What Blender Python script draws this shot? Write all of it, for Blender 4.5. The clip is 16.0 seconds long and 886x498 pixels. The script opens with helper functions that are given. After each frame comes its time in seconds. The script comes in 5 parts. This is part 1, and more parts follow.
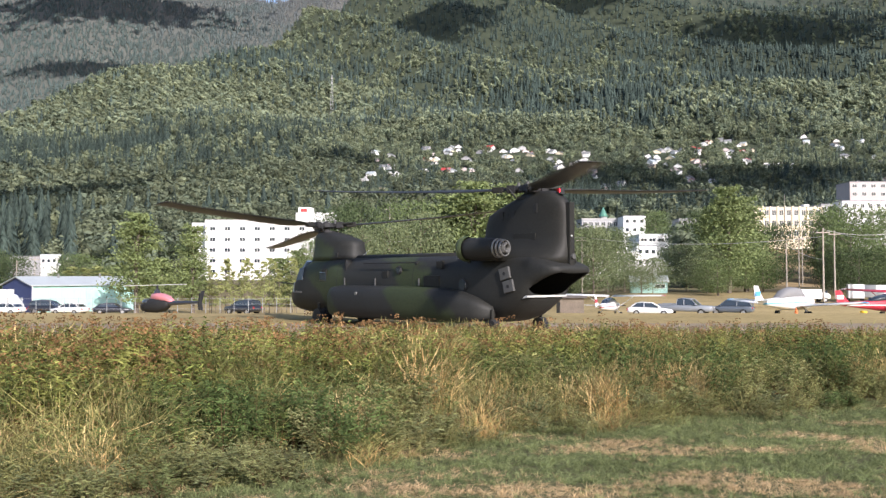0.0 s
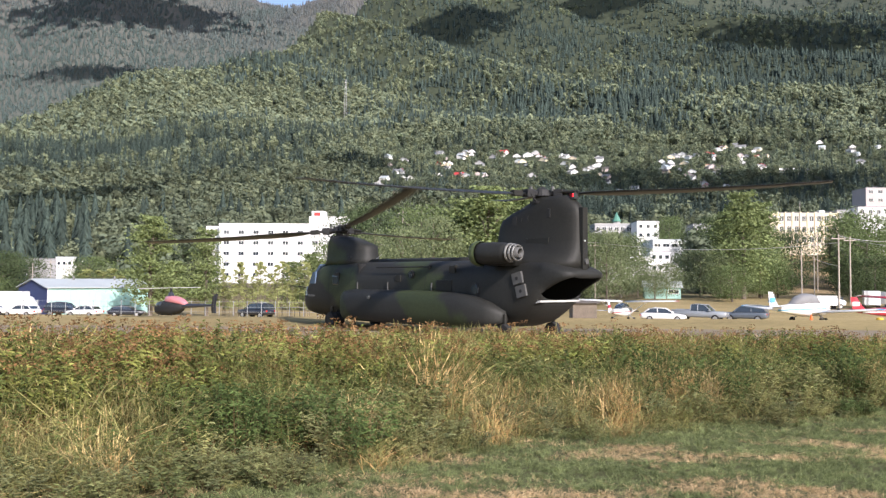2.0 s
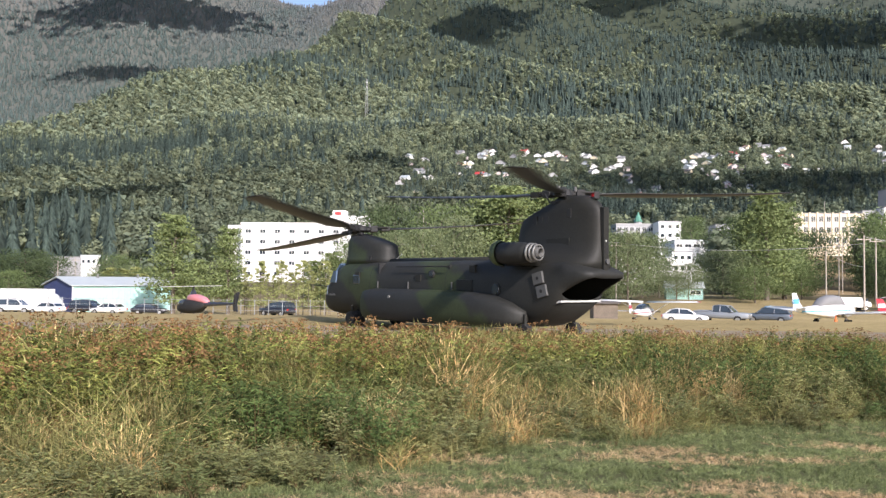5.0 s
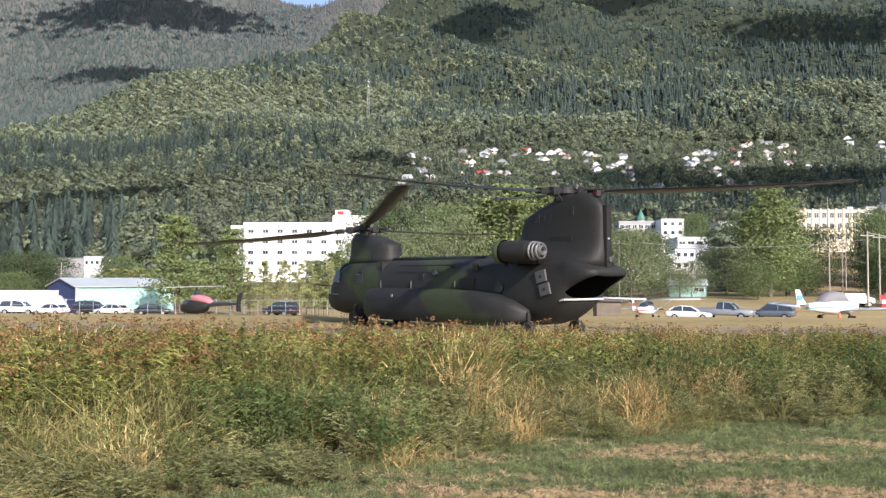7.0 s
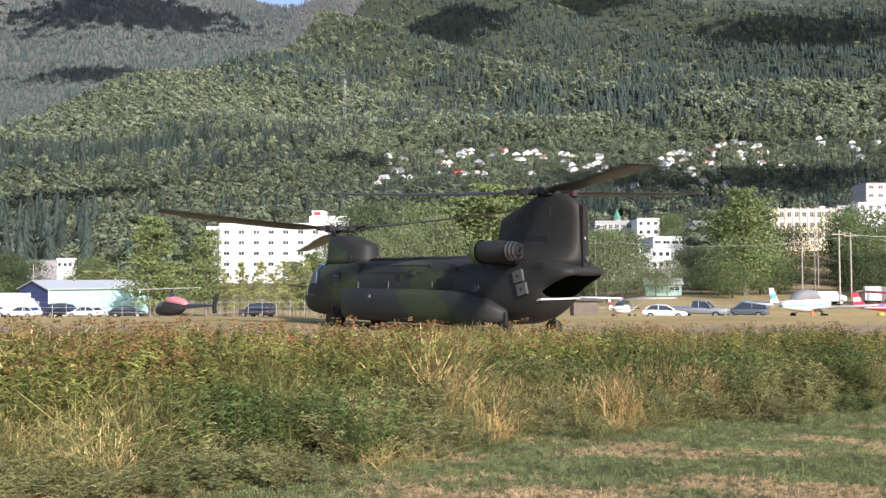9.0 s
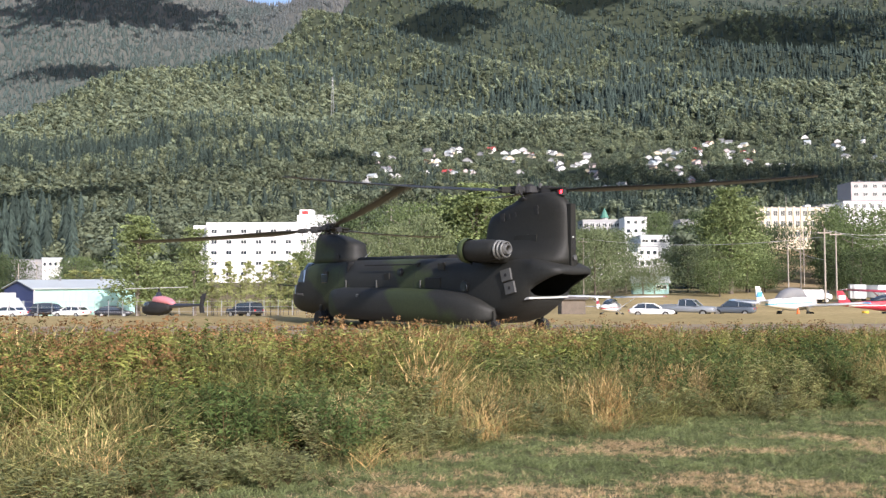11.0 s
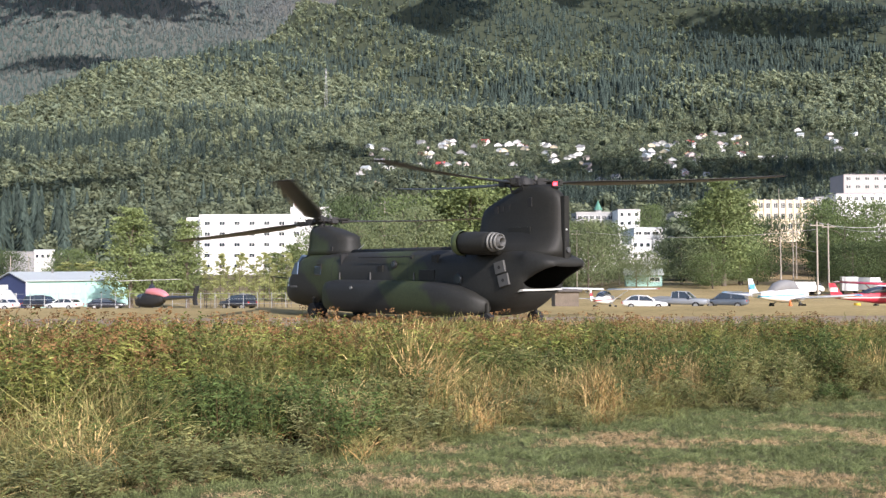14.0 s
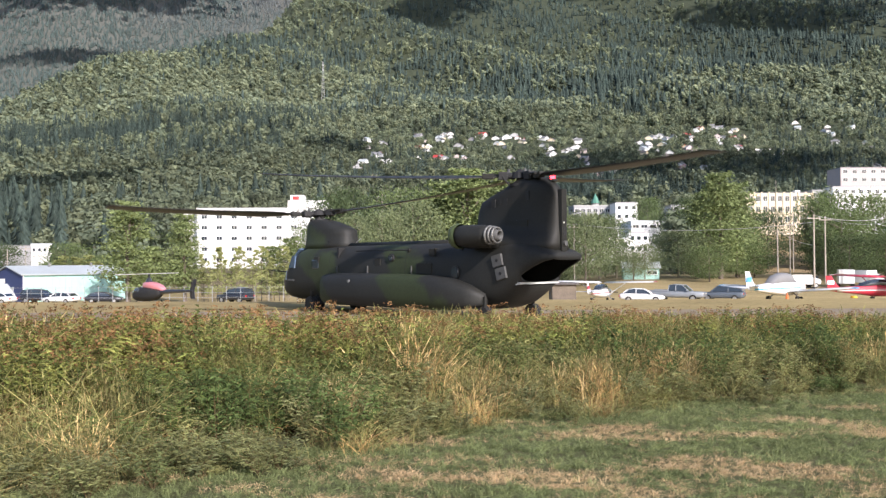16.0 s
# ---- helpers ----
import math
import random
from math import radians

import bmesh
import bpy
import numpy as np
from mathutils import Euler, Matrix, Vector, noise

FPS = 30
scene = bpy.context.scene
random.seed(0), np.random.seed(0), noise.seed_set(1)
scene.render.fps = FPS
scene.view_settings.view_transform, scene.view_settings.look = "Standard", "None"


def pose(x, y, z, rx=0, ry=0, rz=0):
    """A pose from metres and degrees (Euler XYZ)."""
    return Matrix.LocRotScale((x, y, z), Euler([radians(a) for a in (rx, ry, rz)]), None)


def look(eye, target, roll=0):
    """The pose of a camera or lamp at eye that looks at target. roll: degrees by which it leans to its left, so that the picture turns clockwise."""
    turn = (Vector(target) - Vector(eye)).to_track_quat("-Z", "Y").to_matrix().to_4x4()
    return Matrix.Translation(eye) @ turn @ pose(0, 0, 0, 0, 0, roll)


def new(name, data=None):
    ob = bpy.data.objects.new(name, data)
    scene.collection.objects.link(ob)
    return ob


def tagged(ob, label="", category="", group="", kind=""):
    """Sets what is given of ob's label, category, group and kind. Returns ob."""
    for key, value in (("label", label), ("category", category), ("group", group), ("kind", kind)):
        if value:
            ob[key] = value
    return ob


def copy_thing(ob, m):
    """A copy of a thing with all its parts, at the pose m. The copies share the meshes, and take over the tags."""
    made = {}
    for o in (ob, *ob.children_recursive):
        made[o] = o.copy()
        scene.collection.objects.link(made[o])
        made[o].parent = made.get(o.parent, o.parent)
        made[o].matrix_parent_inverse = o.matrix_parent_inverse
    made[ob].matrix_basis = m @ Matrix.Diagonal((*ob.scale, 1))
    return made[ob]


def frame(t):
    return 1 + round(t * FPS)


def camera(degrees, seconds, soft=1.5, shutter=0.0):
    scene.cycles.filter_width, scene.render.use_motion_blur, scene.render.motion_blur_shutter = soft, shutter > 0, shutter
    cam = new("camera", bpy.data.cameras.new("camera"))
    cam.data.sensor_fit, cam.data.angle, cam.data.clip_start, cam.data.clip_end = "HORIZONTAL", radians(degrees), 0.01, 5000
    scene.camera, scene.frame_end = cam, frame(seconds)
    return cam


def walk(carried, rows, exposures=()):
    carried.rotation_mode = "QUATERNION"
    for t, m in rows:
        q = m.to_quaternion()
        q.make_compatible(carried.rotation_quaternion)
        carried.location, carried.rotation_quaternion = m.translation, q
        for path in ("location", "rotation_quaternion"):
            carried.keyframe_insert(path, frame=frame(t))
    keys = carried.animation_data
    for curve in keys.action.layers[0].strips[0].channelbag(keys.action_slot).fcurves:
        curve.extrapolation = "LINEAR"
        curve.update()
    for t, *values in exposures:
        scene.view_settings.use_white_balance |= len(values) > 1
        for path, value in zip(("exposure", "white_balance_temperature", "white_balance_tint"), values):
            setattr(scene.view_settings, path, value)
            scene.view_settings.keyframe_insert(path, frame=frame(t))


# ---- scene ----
# ------------------------------------------------------------ camera
EYE = Vector((0.0, 0.0, 1.7))
FOCAL = 1450.0          # focal length in picture units of 1568 across
HORIZON = 486.0
cam = camera(2 * math.degrees(math.atan(784 / FOCAL)), 16.0, soft=1.4, shutter=0.06)
# seconds, turn to the right, tilt up, roll (degrees)
TURNS = [
    (0.0, 0.000, 1.778, 0.000), (0.5, -0.163, 1.729, 0.087), (1.0, -0.381, 1.807, 0.010), (1.5, -0.606, 1.984, 0.148),
    (2.0, -0.893, 2.082, 0.307), (2.5, -1.193, 2.208, 0.467), (3.0, -1.468, 2.157, 0.467), (3.5, -1.716, 2.081, 0.547),
    (4.0, -1.977, 2.065, 0.640), (6.5, -2.612, 1.979, 0.340), (7.0, -2.506, 1.958, 0.182), (7.5, -2.037, 1.937, 0.120),
    (8.0, -1.390, 1.932, 0.170), (8.5, -1.085, 1.987, 0.080), (9.0, -0.920, 1.980, -0.120), (11.5, 0.009, 1.835, -0.182),
    (12.0, 0.031, 1.704, -0.183), (12.5, 0.005, 1.582, -0.270), (13.0, -0.040, 1.488, -0.340), (13.5, 0.084, 1.428, -0.250),
    (14.0, 0.349, 1.357, -0.199), (14.5, 0.596, 1.251, -0.200), (15.0, 0.748, 1.140, -0.160), (15.5, 0.725, 1.014, -0.180),
    (16.0, 0.529, 0.891, -0.270)]


def aim(turn, tilt, roll):
    a, b = radians(turn), radians(tilt)
    return look(EYE, EYE + 100 * Vector((math.sin(a) * math.cos(b), math.cos(a) * math.cos(b), math.sin(b))), roll)


walk(cam, [(t, aim(a, b, c)) for t, a, b, c in TURNS], [(0.0, 0.55, 6300, 19), (16.0, 0.55, 6300, 19)])

# ------------------------------------------------------------ light
SUN_AZ = 149.0    # degrees clockwise from the viewing direction
SUN_EL = 29.0
world = bpy.data.worlds.new("world")
scene.world = world
world.use_nodes = True
wn = world.node_tree
sky = wn.nodes.new("ShaderNodeTexSky")
sky.sky_type, sky.sun_disc = "NISHITA", False
sky.sun_elevation, sky.sun_rotation = radians(SUN_EL), radians(SUN_AZ)
wn.links.new(sky.outputs[0], wn.nodes["Background"].inputs[0])
wn.nodes["Background"].inputs[1].default_value = 0.14
sun = new("sun", bpy.data.lights.new("sun", "SUN"))
sun.data.energy, sun.data.angle, sun.data.color = 4.8, radians(0.8), (1.0, 0.95, 0.87)
_az, _el = radians(SUN_AZ), radians(SUN_EL)
sun.matrix_world = look((0, 0, 0), (-math.sin(_az) * math.cos(_el), -math.cos(_az) * math.cos(_el), -math.sin(_el)))

# ------------------------------------------------------------ materials


def material(name, color, rough=0.8, metal=0.0, var=0.25, scale=3.0, fine=40.0, bump=0.0, attr=False, second=None, translucent=0.0, spec=0.5):
    """A surface with variation at two scales; attr: the colour comes from the mesh's own tint; second: a blotch colour."""
    m = bpy.data.materials.new(name)
    m.use_nodes = True
    n, l = m.node_tree.nodes, m.node_tree.links
    b = n["Principled BSDF"]
    b.inputs["Roughness"].default_value, b.inputs["Metallic"].default_value = rough, metal
    b.inputs["Specular IOR Level"].default_value = spec
    geo = n.new("ShaderNodeTexCoord")
    big, small = n.new("ShaderNodeTexNoise"), n.new("ShaderNodeTexNoise")
    big.inputs["Scale"].default_value, small.inputs["Scale"].default_value = scale, fine
    big.inputs["Detail"].default_value, small.inputs["Detail"].default_value = 4, 3
    for t in (big, small):
        l.new(geo.outputs["Object"], t.inputs["Vector"])
    if attr:
        base = n.new("ShaderNodeAttribute")
        base.attribute_name = "tint"
        out = base.outputs["Color"]
    else:
        base = n.new("ShaderNodeRGB")
        base.outputs[0].default_value = (*color, 1)
        out = base.outputs[0]
    if second:
        mix, ramp = n.new("ShaderNodeMix"), n.new("ShaderNodeValToRGB")
        mix.data_type = "RGBA"
        ramp.color_ramp.elements[0].position, ramp.color_ramp.elements[1].position = 0.47, 0.56
        l.new(big.outputs[0], ramp.inputs[0])
        l.new(ramp.outputs[0], mix.inputs["Factor"])
        l.new(out, mix.inputs["A"])
        mix.inputs["B"].default_value = (*second, 1)
        out = mix.outputs["Result"]
    hsv, add, rng = n.new("ShaderNodeHueSaturation"), n.new("ShaderNodeMath"), n.new("ShaderNodeMapRange")
    add.operation = "ADD"
    l.new(big.outputs[0], add.inputs[0])
    l.new(small.outputs[0], add.inputs[1])
    rng.inputs["From Min"].default_value, rng.inputs["From Max"].default_value = 0.6, 1.4
    rng.inputs["To Min"].default_value, rng.inputs["To Max"].default_value = 1 - var, 1 + var
    l.new(add.outputs[0], rng.inputs["Value"])
    l.new(rng.outputs[0], hsv.inputs["Value"])
    l.new(out, hsv.inputs["Color"])
    l.new(hsv.outputs[0], b.inputs["Base Color"])
    if bump:
        bp = n.new("ShaderNodeBump")
        bp.inputs["Strength"].default_value, bp.inputs["Distance"].default_value = bump, 0.02
        l.new(small.outputs[0], bp.inputs["Height"])
        l.new(bp.outputs[0], b.inputs["Normal"])
    if translucent:
        tr, ms = n.new("ShaderNodeBsdfTranslucent"), n.new("ShaderNodeMixShader")
        l.new(hsv.outputs[0], tr.inputs["Color"])
        ms.inputs[0].default_value = translucent
        l.new(b.outputs[0], ms.inputs[1])
        l.new(tr.outputs[0], ms.inputs[2])
        l.new(ms.outputs[0], n["Material Output"].inputs["Surface"])
    return m


def glass_material(name, color, rough=0.05):
    m = material(name, color, rough, var=0.05)
    m.node_tree.nodes["Principled BSDF"].inputs["Coat Weight"].default_value = 1.0
    return m


M_CAMO = material("camouflage paint", (0.0205, 0.0208, 0.0185), 0.6, var=0.32, scale=0.30, fine=14, second=(0.0310, 0.0410, 0.0165), spec=0.3)
_n, _l = M_CAMO.node_tree.nodes, M_CAMO.node_tree.links
_sep, _slant, _wob, _fit = _n.new("ShaderNodeSeparateXYZ"), _n.new("ShaderNodeMath"), _n.new("ShaderNodeMath"), _n.new("ShaderNodeMapRange")
_coord = next(k for k in _n if k.type == "TEX_COORD")
_ramp = next(k for k in _n if k.type == "VALTORGB")
_noise = next(k for k in _n if k.type == "TEX_NOISE" and k.inputs["Scale"].default_value < 1)
_noise.inputs["Scale"].default_value = .55
_l.new(_coord.outputs["Object"], _sep.inputs[0])
for _node, _k in ((_slant, -1.2), (_wob, 4.2)):
    _node.operation = "MULTIPLY_ADD"
    _node.inputs[1].default_value = _k
_l.new(_sep.outputs["Z"], _slant.inputs[0])
_l.new(_sep.outputs["X"], _slant.inputs[2])
_l.new(_noise.outputs[0], _wob.inputs[0])
_l.new(_slant.outputs[0], _wob.inputs[2])
_fit.inputs["From Min"].default_value, _fit.inputs["From Max"].default_value = 1.1, 15.1
_l.new(_wob.outputs[0], _fit.inputs["Value"])
_l.new(_fit.outputs[0], _ramp.inputs[0])
_e = _ramp.color_ramp.elements
_e[0].position, _e[1].position = .15, .18
for _p, _v in ((.33, 1), (.36, 0), (.56, 0), (.59, 1), (.72, 1), (.75, 0)):
    _e.new(_p).color = (_v, _v, _v, 1)
M_CAMODARK = material("dark camouflage paint", (0.0175, 0.0172, 0.0142), 0.6, var=0.35, scale=1.2, fine=16, spec=0.3)
M_GREEN = material("green camouflage paint", (0.058, 0.078, 0.028), 0.62, var=0.18, scale=1.2, fine=16)
M_BLACK = material("matt black", (0.012, 0.012, 0.012), 0.7, var=0.3)
M_RUBBER = material("black rubber", (0.015, 0.015, 0.015), 0.85, var=0.3)
M_BLADE = material("blade paint", (0.014, 0.0145, 0.013), 0.45, var=0.2, scale=0.8)
M_STEEL = material("bare steel", (0.20, 0.20, 0.19), 0.5, 0.6, var=0.2)
M_GREYPAINT = material("grey paint", (0.30, 0.31, 0.31), 0.55, var=0.12)
M_PALE = material("pale ramp tread", (0.50, 0.50, 0.48), 0.6, var=0.15)
M_WINDOW = glass_material("window glass", (0.03, 0.04, 0.05))
# blue base colour stands in for the sky reflected in the panes
M_WINDSCREEN = glass_material("windscreen glass", (0.10, 0.15, 0.23), 0.02)
M_LEAF = material("leaves", (0.1, 0.1, 0.1), 0.75, var=0.25, scale=0.15, fine=2.0, attr=True, translucent=0.25, spec=0.15)
M_WEED = material("weed leaves", (0.1, 0.1, 0.1), 0.75, var=0.3, scale=0.9, fine=20.0, attr=True, translucent=0.28, spec=0.2)
M_BARK = material("bark", (0.16, 0.13, 0.10), 0.9, var=0.3, scale=2, fine=15, bump=0.3)
M_WHITE = material("white wall paint", (0.80, 0.79, 0.76), 0.75, var=0.06, scale=0.2, fine=1.5)
M_TEAL = material("pale teal cladding", (0.38, 0.62, 0.56), 0.55, var=0.07, scale=0.3, fine=3)
M_NAVY = material("navy cladding", (0.035, 0.05, 0.14), 0.6, var=0.12, scale=0.3, fine=3)
M_ROOFPALE = material("pale metal roof", (0.48, 0.52, 0.52), 0.5, 0.2, var=0.08, scale=0.3, fine=3)
M_ROOFGREY = material("grey shingle roof", (0.22, 0.22, 0.22), 0.85, var=0.15, scale=0.4, fine=3)
M_ROOFDARK = material("dark shingle roof", (0.10, 0.09, 0.085), 0.85, var=0.15, scale=0.4, fine=3)
M_RED = material("red paint", (0.45, 0.05, 0.045), 0.5, var=0.1, scale=0.5, fine=3)
M_CREAM = material("cream stucco", (0.74, 0.63, 0.45), 0.8, var=0.08, scale=0.2, fine=2)
M_GREYWALL = material("grey siding", (0.36, 0.36, 0.36), 0.75, var=0.1, scale=0.3, fine=2)
M_PINKWALL = material("pinkish stucco", (0.50, 0.42, 0.40), 0.75, var=0.1, scale=0.3, fine=2)
M_WOODPOLE = material("weathered wood", (0.40, 0.35, 0.29), 0.85, var=0.25, scale=2, fine=20)
M_ASPHALT = material("worn asphalt", (0.25, 0.205, 0.15), 1.0, var=0.25, scale=0.3, fine=8, spec=0.05)
M_CONCRETE = material("concrete", (0.42, 0.41, 0.38), 0.85, var=0.15, scale=0.3, fine=6)

# ------------------------------------------------------------ mesh helpers


def mesh_object(name, bm, mat, smooth=False):
    me = bpy.data.meshes.new(name)
    bmesh.ops.recalc_face_normals(bm, faces=bm.faces)
    bm.to_mesh(me)
    bm.free()
    if mat:
        me.materials.append(mat)
    if smooth:
        for p in me.polygons:
            p.use_smooth = True
    return new(name, me)


def part(name, bm, mat, parent, label="", smooth=False):
    ob = mesh_object(name, bm, mat, smooth)
    ob.parent = parent
    return tagged(ob, label)


def thing(name, m, label, category, group="", kind=""):
    e = new(name)
    e.empty_display_size = 0.3
    e.matrix_basis = m
    return tagged(e, label, category, group, kind)


def box(x0, y0, z0, x1, y1, z1, bevel=0.0, bm=None):
    bm = bm or bmesh.new()
    r = bmesh.ops.create_cube(bm, size=1)
    bmesh.ops.scale(bm, vec=(x1 - x0, y1 - y0, z1 - z0), verts=r["verts"])
    bmesh.ops.translate(bm, vec=((x0 + x1) / 2, (y0 + y1) / 2, (z0 + z1) / 2), verts=r["verts"])
    if bevel:
        edges = {e for v in r["verts"] for e in v.link_edges}
        bmesh.ops.bevel(bm, geom=list(edges), offset=bevel, segments=2, affect="EDGES", profile=0.7)
    return bm


def rod(a, b, r0, r1=None, sides=8, bm=None):
    """A round bar from a to b."""
    bm = bm or bmesh.new()
    a, b = Vector(a), Vector(b)
    m = Matrix.Translation((a + b) / 2) @ (b - a).to_track_quat("Z", "Y").to_matrix().to_4x4()
    bmesh.ops.create_cone(bm, cap_ends=True, segments=sides, radius1=r0, radius2=r0 if r1 is None else r1, depth=(b - a).length, matrix=m)
    return bm


def loft(rings, close=True, bm=None):
    """Skin over rings of points, each ring closed."""
    bm = bm or bmesh.new()
    vs = [[bm.verts.new(p) for p in ring] for ring in rings]
    k = len(vs[0])
    for a, b in zip(vs, vs[1:]):
        for i in range(k):
            bm.faces.new((a[i], a[(i + 1) % k], b[(i + 1) % k], b[i]))
    if close:
        bm.faces.new(vs[0])
        bm.faces.new(vs[-1])
    return bm


def oval(u, half, z0, z1, power=3.2, k=28, v0=0.0):
    """A rounded-box section across the body at the station u."""
    pts = []
    for i in range(k):
        a = 2 * math.pi * (i + 0.5) / k
        c, s = math.cos(a), math.sin(a)
        pts.append((u, v0 + half * math.copysign(abs(c) ** (2 / power), c), (z0 + z1) / 2 + (z1 - z0) / 2 * math.copysign(abs(s) ** (2 / power), s)))
    return pts


def plan_oval(z, u0, u1, half, power=2.4, k=24, v0=0.0):
    """A streamlined section in plan at the height z."""
    pts = []
    for i in range(k):
        a = 2 * math.pi * i / k
        c, s = math.cos(a), math.sin(a)
        pts.append(((u0 + u1) / 2 + (u1 - u0) / 2 * math.copysign(abs(c) ** (2 / power), c), v0 + half * math.copysign(abs(s) ** (2 / power), s), z))
    return pts


def scatter(name, protos, places, mat):
    """One mesh out of many copies of small meshes. protos: (verts, tris, tints); places: (proto, x, y, z, turn, width, height, tint)."""
    vs, fs, cs, base = [], [], [], 0
    groups = {}
    for p in places:
        groups.setdefault(p[0], []).append(p[1:])
    for i, rows in groups.items():
        v, f, c = protos[i]
        a = np.array([r[:6] for r in rows], dtype=np.float32)
        tint = np.array([r[6] for r in rows], dtype=np.float32)
        co, si = np.cos(a[:, 3])[:, None], np.sin(a[:, 3])[:, None]
        x = (v[None, :, 0] * co - v[None, :, 1] * si) * a[:, 4][:, None] + a[:, 0][:, None]
        y = (v[None, :, 0] * si + v[None, :, 1] * co) * a[:, 4][:, None] + a[:, 1][:, None]
        z = v[None, :, 2] * a[:, 5][:, None] + a[:, 2][:, None]
        vs.append(np.stack((x, y, z), -1).reshape(-1, 3))
        n, k = len(rows), len(v)
        fs.append((f[None] + (np.arange(n) * k)[:, None, None]).reshape(-1, 3) + base)
        cs.append((c[None] * tint[:, None, :]).reshape(-1, 3))
        base += n * k
    vs, fs, cs = np.concatenate(vs), np.concatenate(fs), np.concatenate(cs)
    return raw_mesh(name, vs, fs, cs, mat)


def raw_mesh(name, vs, fs, cs, mat):
    me = bpy.data.meshes.new(name)
    me.vertices.add(len(vs))
    me.vertices.foreach_set("co", vs.astype(np.float32).ravel())
    me.loops.add(len(fs) * 3)
    me.loops.foreach_set("vertex_index", fs.astype(np.int32).ravel())
    me.polygons.add(len(fs))
    me.polygons.foreach_set("loop_start", np.arange(0, len(fs) * 3, 3, dtype=np.int32))
    at = me.attributes.new("tint", "FLOAT_COLOR", "POINT")
    at.data.foreach_set("color", np.concatenate((cs, np.ones((len(cs), 1))), 1).astype(np.float32).ravel())
    me.update(calc_edges=True)
    me.materials.append(mat)
    return new(name, me)


rng = np.random.default_rng(7)

# ------------------------------------------------------------ ground
PROFILE_D = [0, 14, 22, 45, 60, 90, 130, 200, 240, 260, 330, 430, 600, 800, 1000, 1250, 1500, 1800, 2130, 2500, 2900, 3400, 4200, 5000]
PROFILE_Z = [0, 0, -0.4, -0.4, -1.5, -2.8, -4.3, -4.3, -2, 2, 12, 27, 58, 104, 164, 248, 349, 481, 642, 839, 1094, 1450, 2000, 2500]
CREST_P = [-900, -400, -35, 100, 250, 400, 520, 590, 700, 900, 4000]
CREST_D = [700, 760, 1190, 1400, 1540, 1720, 2060, 2500, 2900, 3300, 3300]
FAR_P = [-2000, 300, 400, 430, 470, 500, 540, 700, 4000]
FAR_Y = [-220, -110, -45, -22, -6, 1, -8, -40, -200]


def ground_z(x, y):
    """Height of the land."""
    x, y = np.asarray(x, dtype=float), np.asarray(y, dtype=float)
    r = np.hypot(x, y)
    cosa = y / np.maximum(r, 1e-6)
    d = r * np.maximum(cosa, 0.5)
    across = 784 + FOCAL * np.clip(x / np.maximum(y, 1e-3 + 0.3 * r), -3, 3)
    dc = np.interp(across, CREST_P, CREST_D)
    near = np.interp(np.minimum(d, dc), PROFILE_D, PROFILE_Z)
    wob = 0.022 * np.clip(d - 330, 0, 2500) * (np.sin(x / 140 + 1.3 * np.sin(y / 310)) * np.sin(y / 170 + x / 400) + 0.5 * np.sin(x / 61 + y / 83))
    near = near + wob * 0.9 - 0.25 * np.maximum(d - dc, 0)
    bank = np.clip((across - 960) / 150, 0, 1) * np.clip((d - 95) / 50, 0, 1) * np.clip((260 - d) / 60, 0, 1)
    near = near + 2.6 * bank
    fy = np.interp(across, FAR_P, FAR_Y)
    top = 1.7 + (HORIZON - fy) / FOCAL * 4500
    far = 430 + (top - 430) * np.clip((d - 2950) / 1550, 0, 1.1) + 40 * np.sin(x / 130 + 2 * np.sin(y / 500)) * np.clip((d - 2950) / 900, 0, 1) - 0.6 * np.maximum(d - 4500, 0)
    z = np.where(d > 2600, np.maximum(near, far), near)
    ahead = np.clip((cosa + 0.35) / 0.6, 0, 1)
    return np.where(d > 14, z * ahead, z)


